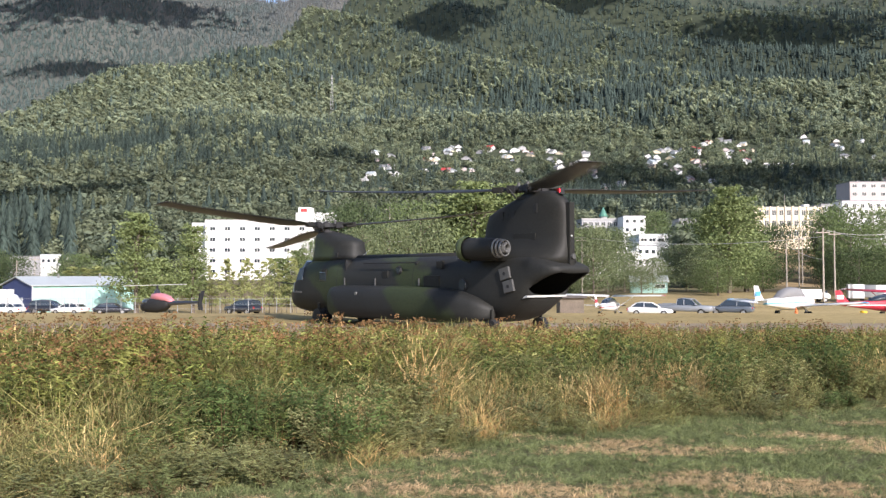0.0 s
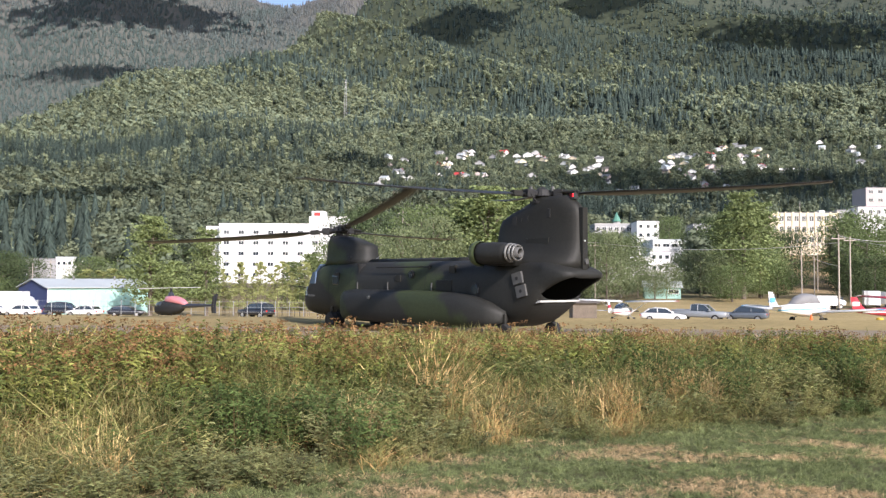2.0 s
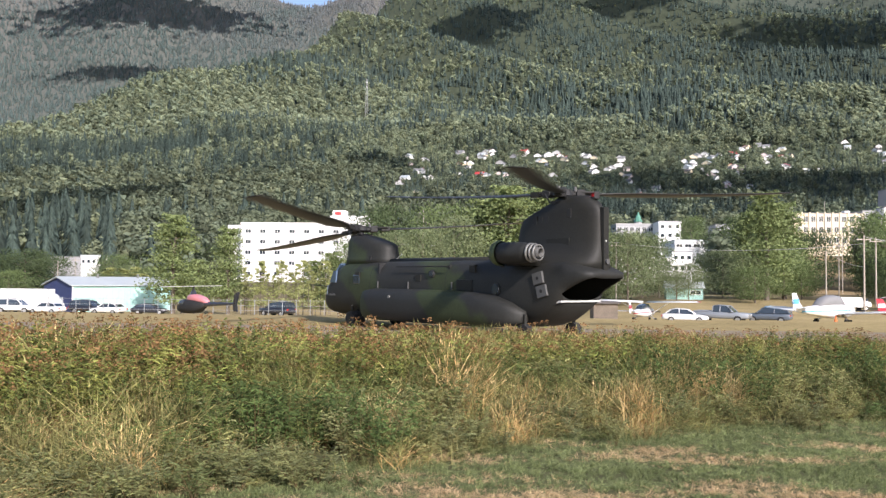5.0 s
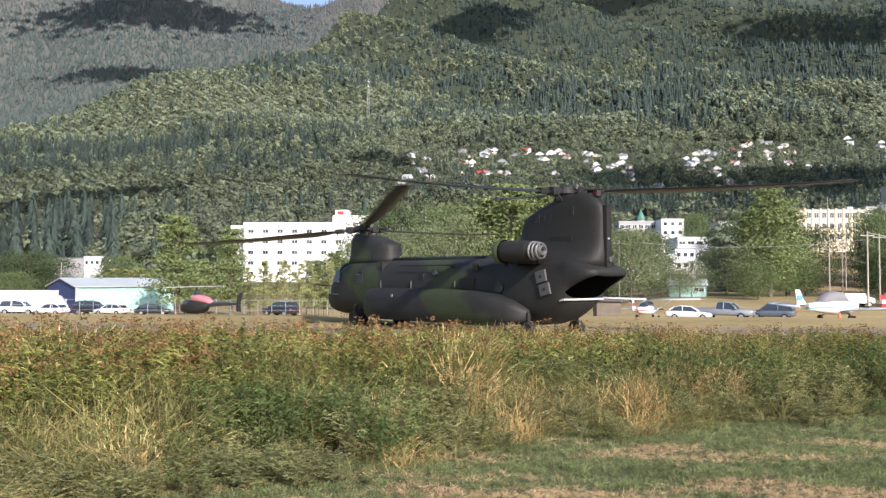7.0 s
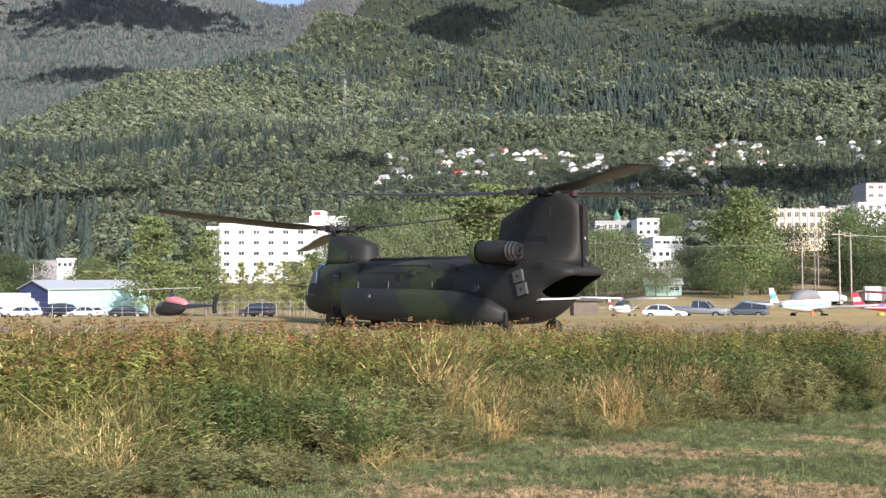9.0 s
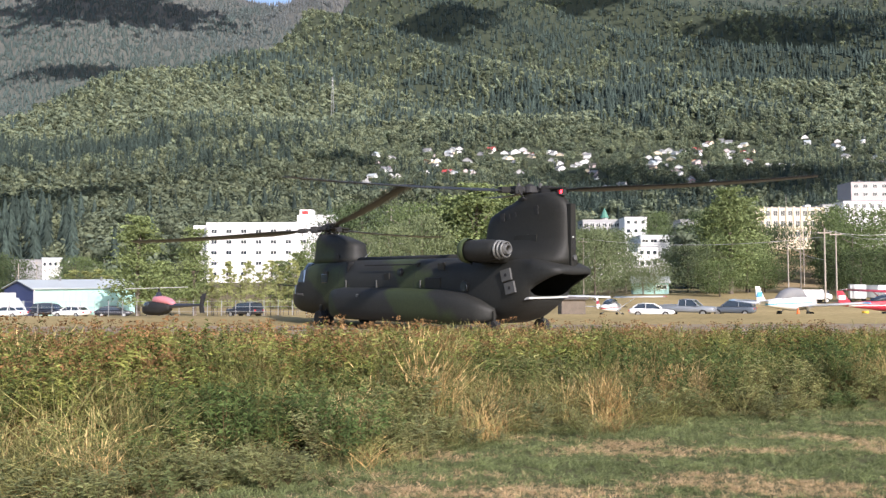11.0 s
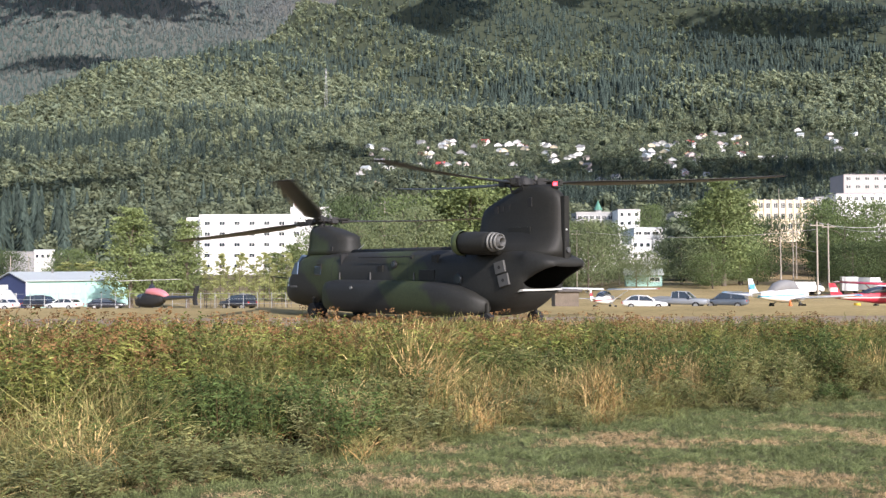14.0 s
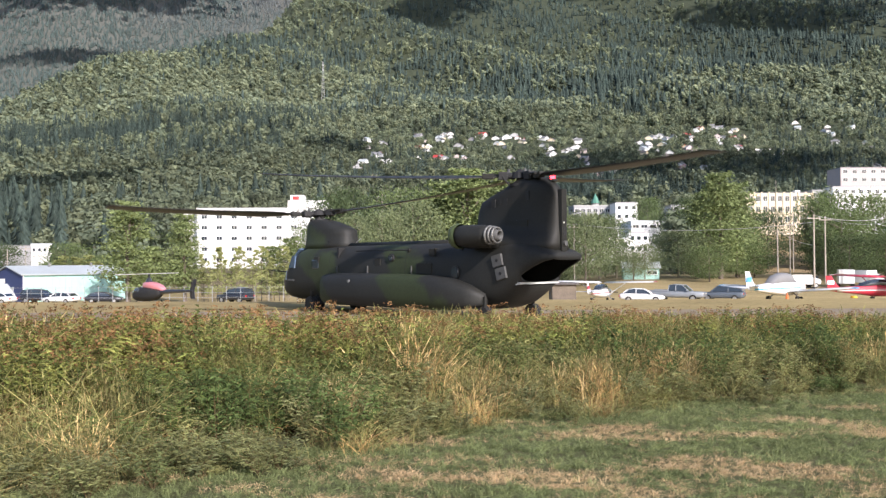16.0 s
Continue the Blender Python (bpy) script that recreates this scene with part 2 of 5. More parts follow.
def make_ground():
    az = np.radians(np.concatenate((np.linspace(-180, -44, 35)[:-1], np.linspace(-44, 44, 265), np.linspace(44, 180, 35)[1:-1])))
    rr = np.concatenate(([0.3], np.geomspace(1.5, 20, 26), np.geomspace(21, 260, 50), np.geomspace(268, 4950, 130)))
    a, r = np.meshgrid(az, rr)
    x, y = r * np.sin(a), r * np.cos(a)
    z = ground_z(x, y)
    vs = np.stack((x, y, z), -1).reshape(-1, 3)
    n, k = len(rr), len(az)
    i, j = np.meshgrid(np.arange(n - 1), np.arange(k), indexing="ij")
    j2 = (j + 1) % k
    q0, q1, q2, q3 = i * k + j, i * k + j2, (i + 1) * k + j2, (i + 1) * k + j
    fs = np.concatenate((np.stack((q0, q2, q1), -1).reshape(-1, 3), np.stack((q0, q3, q2), -1).reshape(-1, 3)))
    fan = np.arange(1, k - 1)
    fs = np.concatenate((fs, np.stack((0 * fan, fan + 1, fan), -1)))
    d = vs[:, 1]
    cs = np.empty((len(vs), 3))
    # past 2600 m: the rock's paler grey, with distance haze put into the colour
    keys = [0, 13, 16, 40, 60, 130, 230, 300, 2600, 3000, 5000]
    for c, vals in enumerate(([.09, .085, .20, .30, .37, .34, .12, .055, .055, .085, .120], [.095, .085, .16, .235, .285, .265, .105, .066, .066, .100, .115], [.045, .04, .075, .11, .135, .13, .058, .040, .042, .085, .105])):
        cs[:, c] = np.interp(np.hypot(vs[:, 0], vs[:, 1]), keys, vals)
    across = 784 + FOCAL * vs[:, 0] / np.maximum(vs[:, 1], 1)
    bank = (across > 1350) & (across < 1455) & (vs[:, 1] > 205) & (vs[:, 1] < 328)
    cs[bank] = (.30, .22, .12)
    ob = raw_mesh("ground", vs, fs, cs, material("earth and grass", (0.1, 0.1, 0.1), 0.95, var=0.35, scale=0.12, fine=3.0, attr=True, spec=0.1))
    for p in ob.data.polygons:
        p.use_smooth = True
    tagged(ob, "dry grass field rising to a wooded mountainside", "ground", kind="structure")


make_ground()

# ------------------------------------------------------------ transport helicopter
HELI = Matrix.Translation((2.99, 28.5, -0.4)) @ pose(0, 0, 0, 0, 0, math.degrees(math.atan2(8.65, -8.27)))
HUB_FRONT, HUB_REAR = (11.97, 0, 4.25), (0, 0, 5.05)


M_VENT = material("dull grey paint", (0.075, 0.075, 0.072), 0.6, var=0.15)
M_BEACON = material("red beacon lamp", (0.5, 0.02, 0.02), 0.3)
M_BEACON.node_tree.nodes["Principled BSDF"].inputs["Emission Color"].default_value = (1, 0.03, 0.04, 1)
M_BEACON.node_tree.nodes["Principled BSDF"].inputs["Emission Strength"].default_value = 9.0


def make_blade(rotor):
    rings = []
    for r, chord, thick, lift in ((0.55, 0.16, 0.10, 0), (1.3, 0.20, 0.10, .0), (1.9, 0.62, 0.10, .0), (2.6, 0.81, 0.09, .0), (5.0, 0.81, 0.08, .03), (7.5, 0.81, 0.07, .11), (9.0, 0.81, 0.06, .19), (9.15, 0.70, 0.03, .20)):
        ring = []
        for c, h in ((0.5, 0), (0.3, 0.45), (0.0, 0.5), (-0.3, 0.25), (-0.5, 0), (-0.3, -0.2), (0.0, -0.35), (0.3, -0.35)):
            twist = radians(12 - 1.1 * r)
            cc, hh = c * chord, h * thick
            ring.append((r, (cc * math.cos(twist) - hh * math.sin(twist)), lift + hh * math.cos(twist) + cc * math.sin(twist)))
        rings.append(ring)
    return part("blade", loft(rings), M_BLADE, rotor, "long matt dark grey rotor blade", smooth=True)


def make_rotor(heli, name, turn):
    bm = rod((0, 0, -0.55), (0, 0, 0.05), 0.17, 0.15, 14)
    rod((0, 0, -0.05), (0, 0, 0.16), 0.36, 0.30, 18, bm)
    rod((0, 0, 0.16), (0, 0, 0.26), 0.20, 0.08, 12, bm)
    rod((0, 0, -0.34), (0, 0, -0.24), 0.42, 0.42, 18, bm)
    for i in range(3):
        a = radians(120 * i)
        c, s = math.cos(a), math.sin(a)
        rod((0.2 * c, 0.2 * s, 0.03), (0.75 * c, 0.75 * s, 0.02), 0.13, 0.11, 10, bm)
    rotor = part(name, bm, M_BLACK, heli, "dark rotor head with three blades")
    for i in range(3):
        a = radians(120 * i)
        c, s = math.cos(a), math.sin(a)
        part("pitch_link", rod((0.40 * c - 0.2 * s, 0.40 * s + 0.2 * c, -0.30), (0.66 * c - 0.16 * s, 0.66 * s + 0.16 * c, 0.02), 0.03, 0.03, 6), M_BLACK, rotor)
        part("damper", rod((0.6 * c + 0.12 * s, 0.6 * s - 0.12 * c, 0.07), (1.25 * c + 0.2 * s, 1.25 * s - 0.2 * c, 0.07), 0.05, 0.04, 8), M_CAMODARK, rotor)
        part("hinge_block", box(-.16, -.17, -.13, .16, .17, .15, .03), M_BLACK, rotor).matrix_basis = pose(.62 * c, .62 * s, .02, 0, 0, 120 * i)
        part("blade_cuff", box(-.2, -.12, -.10, .2, .12, .10, .03), M_CAMODARK, rotor).matrix_basis = pose(1.15 * c, 1.15 * s, .02, 0, 0, 120 * i)
        part("oil_tank", rod((.42 * c + .1 * s, .42 * s - .1 * c, .1), (.42 * c + .1 * s, .42 * s - .1 * c, .27), .07, .05, 8), M_VENT, rotor)
    for i in range(3):
        b = make_blade(rotor)
        b.matrix_basis = pose(0, 0, 0, 0, 0, 120 * i) @ Matrix.Diagonal((1, turn, 1, 1))
    return rotor


def make_helicopter():
    heli = thing("transport_helicopter", HELI, "dark green camouflaged tandem-rotor transport helicopter with open rear hatch", "helicopter")
    # body shell
    st = [(14.02, .16, 1.05, 1.36), (13.94, .42, .84, 1.50), (13.72, .68, .66, 1.68), (13.4, .88, .55, 1.86), (13.0, 1.04, .47, 2.08), (12.6, 1.13, .43, 2.42), (12.2, 1.18, .41, 2.68), (11.8, 1.22, .40, 2.78),
          (11.0, 1.25, .40, 2.80), (9, 1.26, .38, 2.80), (6, 1.26, .38, 2.80), (3, 1.26, .38, 2.80), (1.5, 1.26, .38, 2.84), (.9, 1.26, .42, 2.86), (.5, 1.25, .46, 2.87), (0, 1.24, .60, 2.87),
          (-.4, 1.22, .86, 2.86), (-.84, 1.18, 1.22, 2.80), (-.87, 1.18, 1.40, 2.79), (-1.1, 1.15, 1.58, 2.72), (-1.4, 1.12, 1.79, 2.62), (-1.7, 1.05, 1.98, 2.50), (-1.88, .94, 2.08, 2.42), (-1.97, .74, 2.14, 2.36)]
    bm = loft([oval(*s) for s in st], close=False)
    bm.faces.new([v for v in bm.verts if abs(v.co.x - 14.02) < 1e-4])
    bm.faces.new([v for v in bm.verts if abs(v.co.x + 1.97) < 1e-4])
    bm.faces.ensure_lookup_table()
    first = [u for u, *_ in st].index(-.87)
    under = [bm.faces[28 * r + i] for r in range(first, len(st) - 1) for i in range(28) if 208 < 360 * (i + 1) / 28 < 332]
    bmesh.ops.delete(bm, geom=under, context="FACES")
    body = part("fuselage", bm, M_CAMO, heli, smooth=True)
    mod = body.modifiers.new("skin", "SOLIDIFY")
    mod.thickness, mod.offset = 0.05, -1
    part("cargo_floor", box(.1, -1.05, .95, 9, 1.05, 1.0), M_BLACK, heli)
    part("bulkhead", box(8.9, -1.2, .5, 9.0, 1.2, 2.7), M_BLACK, heli)
    lip = [[(-.60, v, 1.30), (-.60, v, 1.39), (-.80 - .16 * math.sqrt(max(0, 1 - (v / 1.08) ** 2)), v, 1.40), (-.80 - .16 * math.sqrt(max(0, 1 - (v / 1.08) ** 2)), v, 1.34)] for v in [-1.06 + .106 * i for i in range(21)]]
    part("ramp_lip", loft(lip), M_PALE, heli, "pale worn edge of the cargo ramp")
    part("ramp_deck", box(-.62, -1.08, 1.27, .6, 1.08, 1.31), M_BLACK, heli)
    for k in range(4):
        part("ceiling_frame", box(.4 + 1.4 * k, -1.1, 2.45, .5 + 1.4 * k, 1.1, 2.6), M_CAMODARK, heli)
    # rear pylon
    zs = [(2.45, -1.80, 3.3, 1.12), (2.72, -1.80, 3.1, .98), (2.92, -1.80, 2.7, .74), (3.12, -1.78, 2.2, .56), (3.4, -1.76, 1.98, .49), (3.9, -1.75, 1.90, .45), (4.2, -1.74, 1.76, .43), (4.42, -1.72, 1.30, .42), (4.62, -1.60, .74, .40), (4.80, -1.40, .34, .36), (4.93, -1.15, .12, .27)]
    part("rear_pylon", loft([plan_oval(z, a, b, h, 2.7, 32) for z, a, b, h in zs]), M_CAMODARK, heli, "tall dark rear rotor pylon", smooth=True)
    # front pylon
    part("trailing_strip", box(-1.88, -.13, 2.42, -1.70, .13, 4.50, .03), M_CAMODARK, heli, "narrow trailing edge of the pylon")
    for w in (2.98, 3.14):
        part("strip_vent", box(-1.895, -.09, w, -1.87, .09, w + .1), M_BLACK, heli)
    zs = [(2.7, 9.35, 12.55, .80), (2.95, 9.45, 12.52, .70), (3.3, 9.5, 12.5, .64), (3.48, 9.52, 12.48, .64), (3.60, 9.75, 12.46, .62), (3.76, 10.3, 12.42, .58), (3.90, 10.8, 12.35, .50), (3.98, 11.2, 12.2, .36)]
    part("front_pylon", loft([plan_oval(z, a, b, h, 2.8) for z, a, b, h in zs]), M_CAMO, heli, "front rotor pylon fairing", smooth=True)
    # tunnel on the roof
    part("spine", loft([oval(u, .38, 2.6, 2.93, 3, 16) for u in (2.2, 5, 9.3)]), M_CAMODARK, heli, smooth=True)
    # fuel pods on both sides
    for side in (1, -1):
        rings = [oval(u, h, a, b, 3, 20, side * (1.2 + o)) for u, h, a, b, o in ((9.72, .05, .8, 1.1, .1), (9.6, .3, .55, 1.48, .15), (9.3, .48, .40, 1.60, .2), (8.7, .55, .36, 1.66, .2), (5, .55, .36, 1.66, .2), (3.0, .55, .36, 1.62, .2), (2.0, .52, .38, 1.52, .2), (1.2, .42, .45, 1.3, .15), (.6, .2, .6, 1.0, .05))]
        part("fuel_pod", loft(rings), M_CAMO, heli, smooth=True)
        # engine
        v = side * 1.62
        prof = [(1.5, .24), (1.45, .33), (1.3, .37), (.85, .38), (.25, .35), (-.02, .28), (-.04, .17)]
        rings = [[(u, v + r * math.cos(2 * math.pi * i / 20), 2.98 + r * math.sin(2 * math.pi * i / 20)) for i in range(20)] for u, r in prof]
        part("engine_nacelle", loft(rings), M_CAMO, heli, smooth=True)
        bm = bmesh.new()
        for u, r in ((-.05, .335), (-.19, .315), (-.33, .285)):
            rings = [[(u + du, v + rr * math.cos(2 * math.pi * i / 20), 2.98 + rr * math.sin(2 * math.pi * i / 20)) for i in range(20)] for du, rr in ((.03, r), (-.03, r - .01), (-.03, r - .05), (.03, r - .05), (.03, r))]
            loft(rings, False, bm)
        part("exhaust_ring", bm, M_STEEL, heli, "bright metal exhaust rings", smooth=True)
        rings = [[(u, v + r * math.cos(2 * math.pi * i / 16), 2.98 + r * math.sin(2 * math.pi * i / 16)) for i in range(16)] for u, r in ((.1, .2), (-.46, .17), (-.46, .13), (-.1, .12))]
        part("exhaust_pipe", loft(rings, False), M_VENT, heli, smooth=True)
        rings = [[(u, v + r * math.cos(2 * math.pi * i / 20), 2.98 + r * math.sin(2 * math.pi * i / 20)) for i in range(20)] for u, r in ((1.32, .42), (1.46, .45), (1.60, .40), (1.60, .1))]
        part("intake_screen", loft(rings, False), M_GREEN, heli, smooth=True)
        part("engine_pylon", loft([oval(u, .35, 2.55, 3.05, 3, 16, side * 1.25) for u in (1.3, .1)]), M_CAMODARK, heli, smooth=True)
    # round windows along the flank, and the crew windows
    for u, r, w in ((2.0, .21, 1.73), (5.5, .12, 2.26)):
        for side in (1, -1):
            f = part("window", rod((u, side * 1.2, w), (u, side * 1.285, w), r + .05, r + .03, 20), M_BLACK, heli)
            part("window_glass", rod((u, side * 1.25, w), (u, side * 1.305, w), r, r * .8, 20), M_WINDOW, f)
    for side in (1, -1):
        part("cockpit_window", box(10.25, side * 1.2 - .06, 1.82, 10.72, side * 1.2 + .075, 2.22, .04), M_WINDOW, heli)
    part("hatch", box(3.2, 1.2, 1.62, 4.05, 1.285, 2.06, .05), M_CAMODARK, heli)
    # windscreen panes
    def pane(name, q, off):
        bm = bmesh.new()
        bm.faces.new([bm.verts.new(p) for p in q])
        r = bmesh.ops.extrude_face_region(bm, geom=bm.faces[:])
        bmesh.ops.translate(bm, vec=off, verts=[g for g in r["geom"] if isinstance(g, bmesh.types.BMVert)])
        part(name, bm, M_WINDSCREEN, heli)
    for v0, v1 in ((-.86, -.32), (-.27, .27), (.32, .86)):
        pane("windscreen", [(13.06 - .22 * v * v, v, 2.06) for v in (v0, v1)] + [(12.36 - .2 * v * v, v, 2.66) for v in (v1, v0)], (.06, 0, .07))
    for side in (1, -1):
        pane("side_window", [(12.75, side * 1.03, 1.86), (12.1, side * 1.16, 1.86), (12.1, side * 1.12, 2.40), (12.42, side * 1.06, 2.38)], (.02, side * .06, 0))
        pane("chin_window", [(13.62, side * .66, 1.30), (13.0, side * .98, 1.30), (13.0, side * .95, 1.72), (13.5, side * .70, 1.62)], (.05, side * .07, .02))
    # louvre boxes by the ramp, aerials, probe, drain and tail light
    for u, w in ((0, 2.13), (-.17, 1.70)):
        p = part("vent_plate", box(u - .22, 1.2, w - .2, u + .22, 1.30, w + .2, .02), M_VENT, heli, "grey square vent plate")
        p.matrix_basis = Matrix.Translation((u, 0, w)) @ Matrix.Rotation(radians(14), 4, "Y") @ Matrix.Translation((-u, 0, -w))
        part("vent_hole", rod((u, 1.28, w), (u, 1.31, w), .06, .06, 10), M_BLACK, p)
    part("handrail", rod((7.6, 1.3, 2.55), (4.4, 1.3, 2.55), .025, .025, 6), M_BLACK, heli)
    for u in (8.9, 6.9, 4.3):
        part("hinge_post", rod((u, 1.28, 1.66), (u, 1.28, 1.95), .03, .03, 6), M_VENT, heli)
    part("aerial", rod((9.3, .2, 2.75), (8.6, .25, 3.1), .025, .015, 6), M_PALE, heli)
    part("blade_aerial", box(10.2, .65, 2.7, 10.35, .70, 3.05, .01), M_BLACK, heli)
    part("probe", rod((13.6, .5, 1.66), (15.0, .55, 1.72), .03, .015, 6), M_BLACK, heli)
    part("tail_pipe", rod((-1.80, 0, 2.70), (-1.95, 0, 2.70), .09, .09, 12), M_VENT, heli)
    part("tail_light", rod((-1.82, .05, 3.38), (-1.91, .05, 3.38), .04, .03, 8), M_PALE, heli)
    part("pylon_window", box(-.72, .36, 4.18, -.56, .43, 4.5, .02), M_BLACK, heli)
    for u in (.9, .35):
        part("flag_bar", box(u - .09, .40, 4.0, u + .09, .437, 4.3), M_BLACK, heli)
    part("flag_leaf", box(.55, .40, 4.08, .70, .440, 4.25), M_BLACK, heli)
    # seams, panels and faded marks
    for u, top in ((2.3, 2.82), (4.7, 2.80), (7.2, 2.80), (9.5, 2.80), (11.0, 2.80)):
        part("seam", loft([oval(u - .012, 1.263, .376, top + .004), oval(u + .012, 1.263, .376, top + .004)], False), M_BLACK, heli)
    for u0, u1, w0, w1 in ((-.7, .3, 2.95, 3.5), ):
        part("access_panel", box(u0, .455, w0, u1, .505 - .03 * (w0 > 3.7), w1, .006), M_CAMODARK, heli)
    for u, w in ((6.3, 2.1), (10.4, 2.2), (3.2, 2.45)):
        part("small_hatch", box(u - .16, 1.2, w - .13, u + .16, 1.272, w + .13, .015), M_CAMODARK, heli)
    for k in range(4):
        part("faded_mark", box(12.62 - .14 * k, 1.10 + .012 * k, 1.28, 12.72 - .14 * k, 1.165 + .012 * k, 1.36), M_VENT, heli)
    part("fuel_cap", rod((7.3, 1.90, 1.35), (7.3, 1.965, 1.35), .07, .06, 10), M_STEEL, heli)
    part("drain_pipe", rod((8.6, 1.7, .55), (8.4, 1.75, .2), .03, .03, 6), M_BLACK, heli)
    # wheels
    def wheel(u, v, r):
        leg = part("landing_gear_leg", rod((u, v, .9), (u, v, r), .07, .06, 8), M_CAMODARK, heli)
        part("tyre", rod((u, v - .14, r), (u, v + .14, r), r, r, 20), M_RUBBER, leg)
        part("rim", rod((u, v - .15, r), (u, v + .15, r), r * .45, r * .45, 14), M_CAMODARK, leg)
    for v in (1.5, 1.15, -1.15, -1.5):
        wheel(10.6, v * .9, .32)
    for v in (1.6, -1.6):
        wheel(.55, v * .8, .28)
    # turning beacon: a lamp deep in a dark hood
    beacon = part("beacon", rod((0, 0, -.12), (0, 0, -.07), .16, .16, 12), M_BLACK, heli, "turning red beacon on the rear pylon")
    hood = bmesh.new()
    for y0, y1, z0, z1 in ((-.10, -.085, -.07, .09), (.085, .10, -.07, .09), (-.085, .085, -.07, -.055), (-.085, .085, .075, .09)):
        box(-.06, y0, z0, .09, y1, z1, 0, hood)
    box(-.08, -.10, -.07, -.062, .10, .09, 0, hood)
    part("hood", hood, M_BLACK, beacon)
    part("lamp", box(-.06, -.084, -.054, -.02, .084, .074), M_BEACON, beacon, "bright red lamp")
    front = make_rotor(heli, "front_rotor", 1)
    rear = make_rotor(heli, "rear_rotor", -1)
    return heli, front, rear, beacon


helicopter, front_rotor, rear_rotor, beacon = make_helicopter()

# ------------------------------------------------------------ woods


def conifer(tiers, sides, seed):
    g = np.random.default_rng(seed)
    v, f = [], []
    for i in range(tiers):
        z0, z1 = 0.08 + 0.92 * i / tiers * 0.92, min(1.0, 0.08 + 0.92 * (i + 1.7) / tiers)
        r = 0.5 * (1 - i / tiers) ** 0.85 + 0.03
        b = len(v)
        v.append((g.normal(0, .01), g.normal(0, .01), z1))
        for k in range(sides):
            a = 2 * math.pi * (k + g.uniform(-.3, .3)) / sides
            rr = r * g.uniform(.6, 1.15)
            v.append((rr * math.cos(a), rr * math.sin(a), z0 + g.uniform(-.05, .03)))
        f += [(b, b + 1 + k, b + 1 + (k + 1) % sides) for k in range(sides)]
    v = np.array(v)
    return v, np.array(f), np.ones((len(v), 3))


def spray_conifer(n, seed):
    """A conifer out of drooping boughs in whorls round a pointed stem."""
    g = np.random.default_rng(seed)
    z = g.random(n) ** 1.25 * .9 + .07
    r = (.5 * (1.02 - z) ** .8 + .015)[:, None]
    a = g.uniform(0, 6.28, n)
    out = np.stack((np.cos(a), np.sin(a), -.35 + 0 * a), -1)
    side = np.stack((-np.sin(a), np.cos(a), 0 * a), -1)
    k = g.uniform(.55, 1.15, n)[:, None]
    base = np.stack((0 * a, 0 * a, z + .06), -1) + out * r * k * .25
    tip = np.stack((0 * a, 0 * a, z), -1) + out * r * k
    mid = (base + tip) / 2
    v = np.stack((tip, base + side * r * .17, base - side * r * .17 + np.array((0, 0, -.03)), mid + np.array((0, 0, .03))), 1).reshape(-1, 3)
    b = np.arange(n)[:, None] * 4
    f = np.concatenate((b + np.array((0, 1, 3)), b + np.array((0, 3, 2))), 0)
    shade = np.repeat(g.uniform(.7, 1.3, n)[:, None] * np.ones(3), 4, 0)
    return v, f, shade


CONIFERS = [spray_conifer(85, s) for s in range(5)]
CONIFERS_FAR = [conifer(4, 5, s + 20) for s in range(4)]


def spray_tree(n, seed):
    """A broadleaf crown out of small leaf sprays round a few limbs' ends."""
    g = np.random.default_rng(seed)
    k = 9
    cz = g.uniform(.25, .85, k)
    ca = g.uniform(0, 6.28, k)
    cr = .34 * np.sqrt(np.maximum(.05, 1 - ((cz - .5) / .5) ** 2)) * g.uniform(.2, 1, k)
    cc = np.stack((cr * np.cos(ca), cr * np.sin(ca), cz), -1)
    pick = g.integers(0, k, n)
    dirs = g.normal(0, 1, (n, 3))
    dirs /= np.linalg.norm(dirs, axis=1)[:, None]
    p = cc[pick] + dirs * g.uniform(.05, .20, n)[:, None]
    s = (1.0 / math.sqrt(n)) * g.uniform(.7, 1.3, n)[:, None]
    e1 = np.cross(dirs, g.normal(0, 1, (n, 3)))
    e1 /= np.linalg.norm(e1, axis=1)[:, None]
    e2 = np.cross(dirs + g.normal(0, .35, (n, 3)), e1)
    v = np.stack((p + e1 * s, p - e1 * s * .5 + e2 * s * .8, p - e1 * s * .5 - e2 * s * .8), 1).reshape(-1, 3)
    shade = np.repeat((g.uniform(.8, 1.2, k)[pick] * g.uniform(.9, 1.1, n))[:, None] * np.ones(3), 3, 0)
    return v, np.arange(3 * n).reshape(-1, 3), shade


BROAD = [spray_tree(150, s) for s in range(6)]
BROAD_FAR = [spray_tree(64, s + 50) for s in range(4)]
BROAD_NEAR = [spray_tree(520, s + 80) for s in range(4)]
CONIFERS_NEAR = [spray_conifer(420, s + 90) for s in range(3)]


def patchiness(x, y, a, b, c):
    return np.sin(x / a + c) * np.sin(y / b + 1.7 * c) + 0.6 * np.sin((x + y) / (0.43 * a) + 2 * c) * np.sin((x - y) / (0.37 * b))


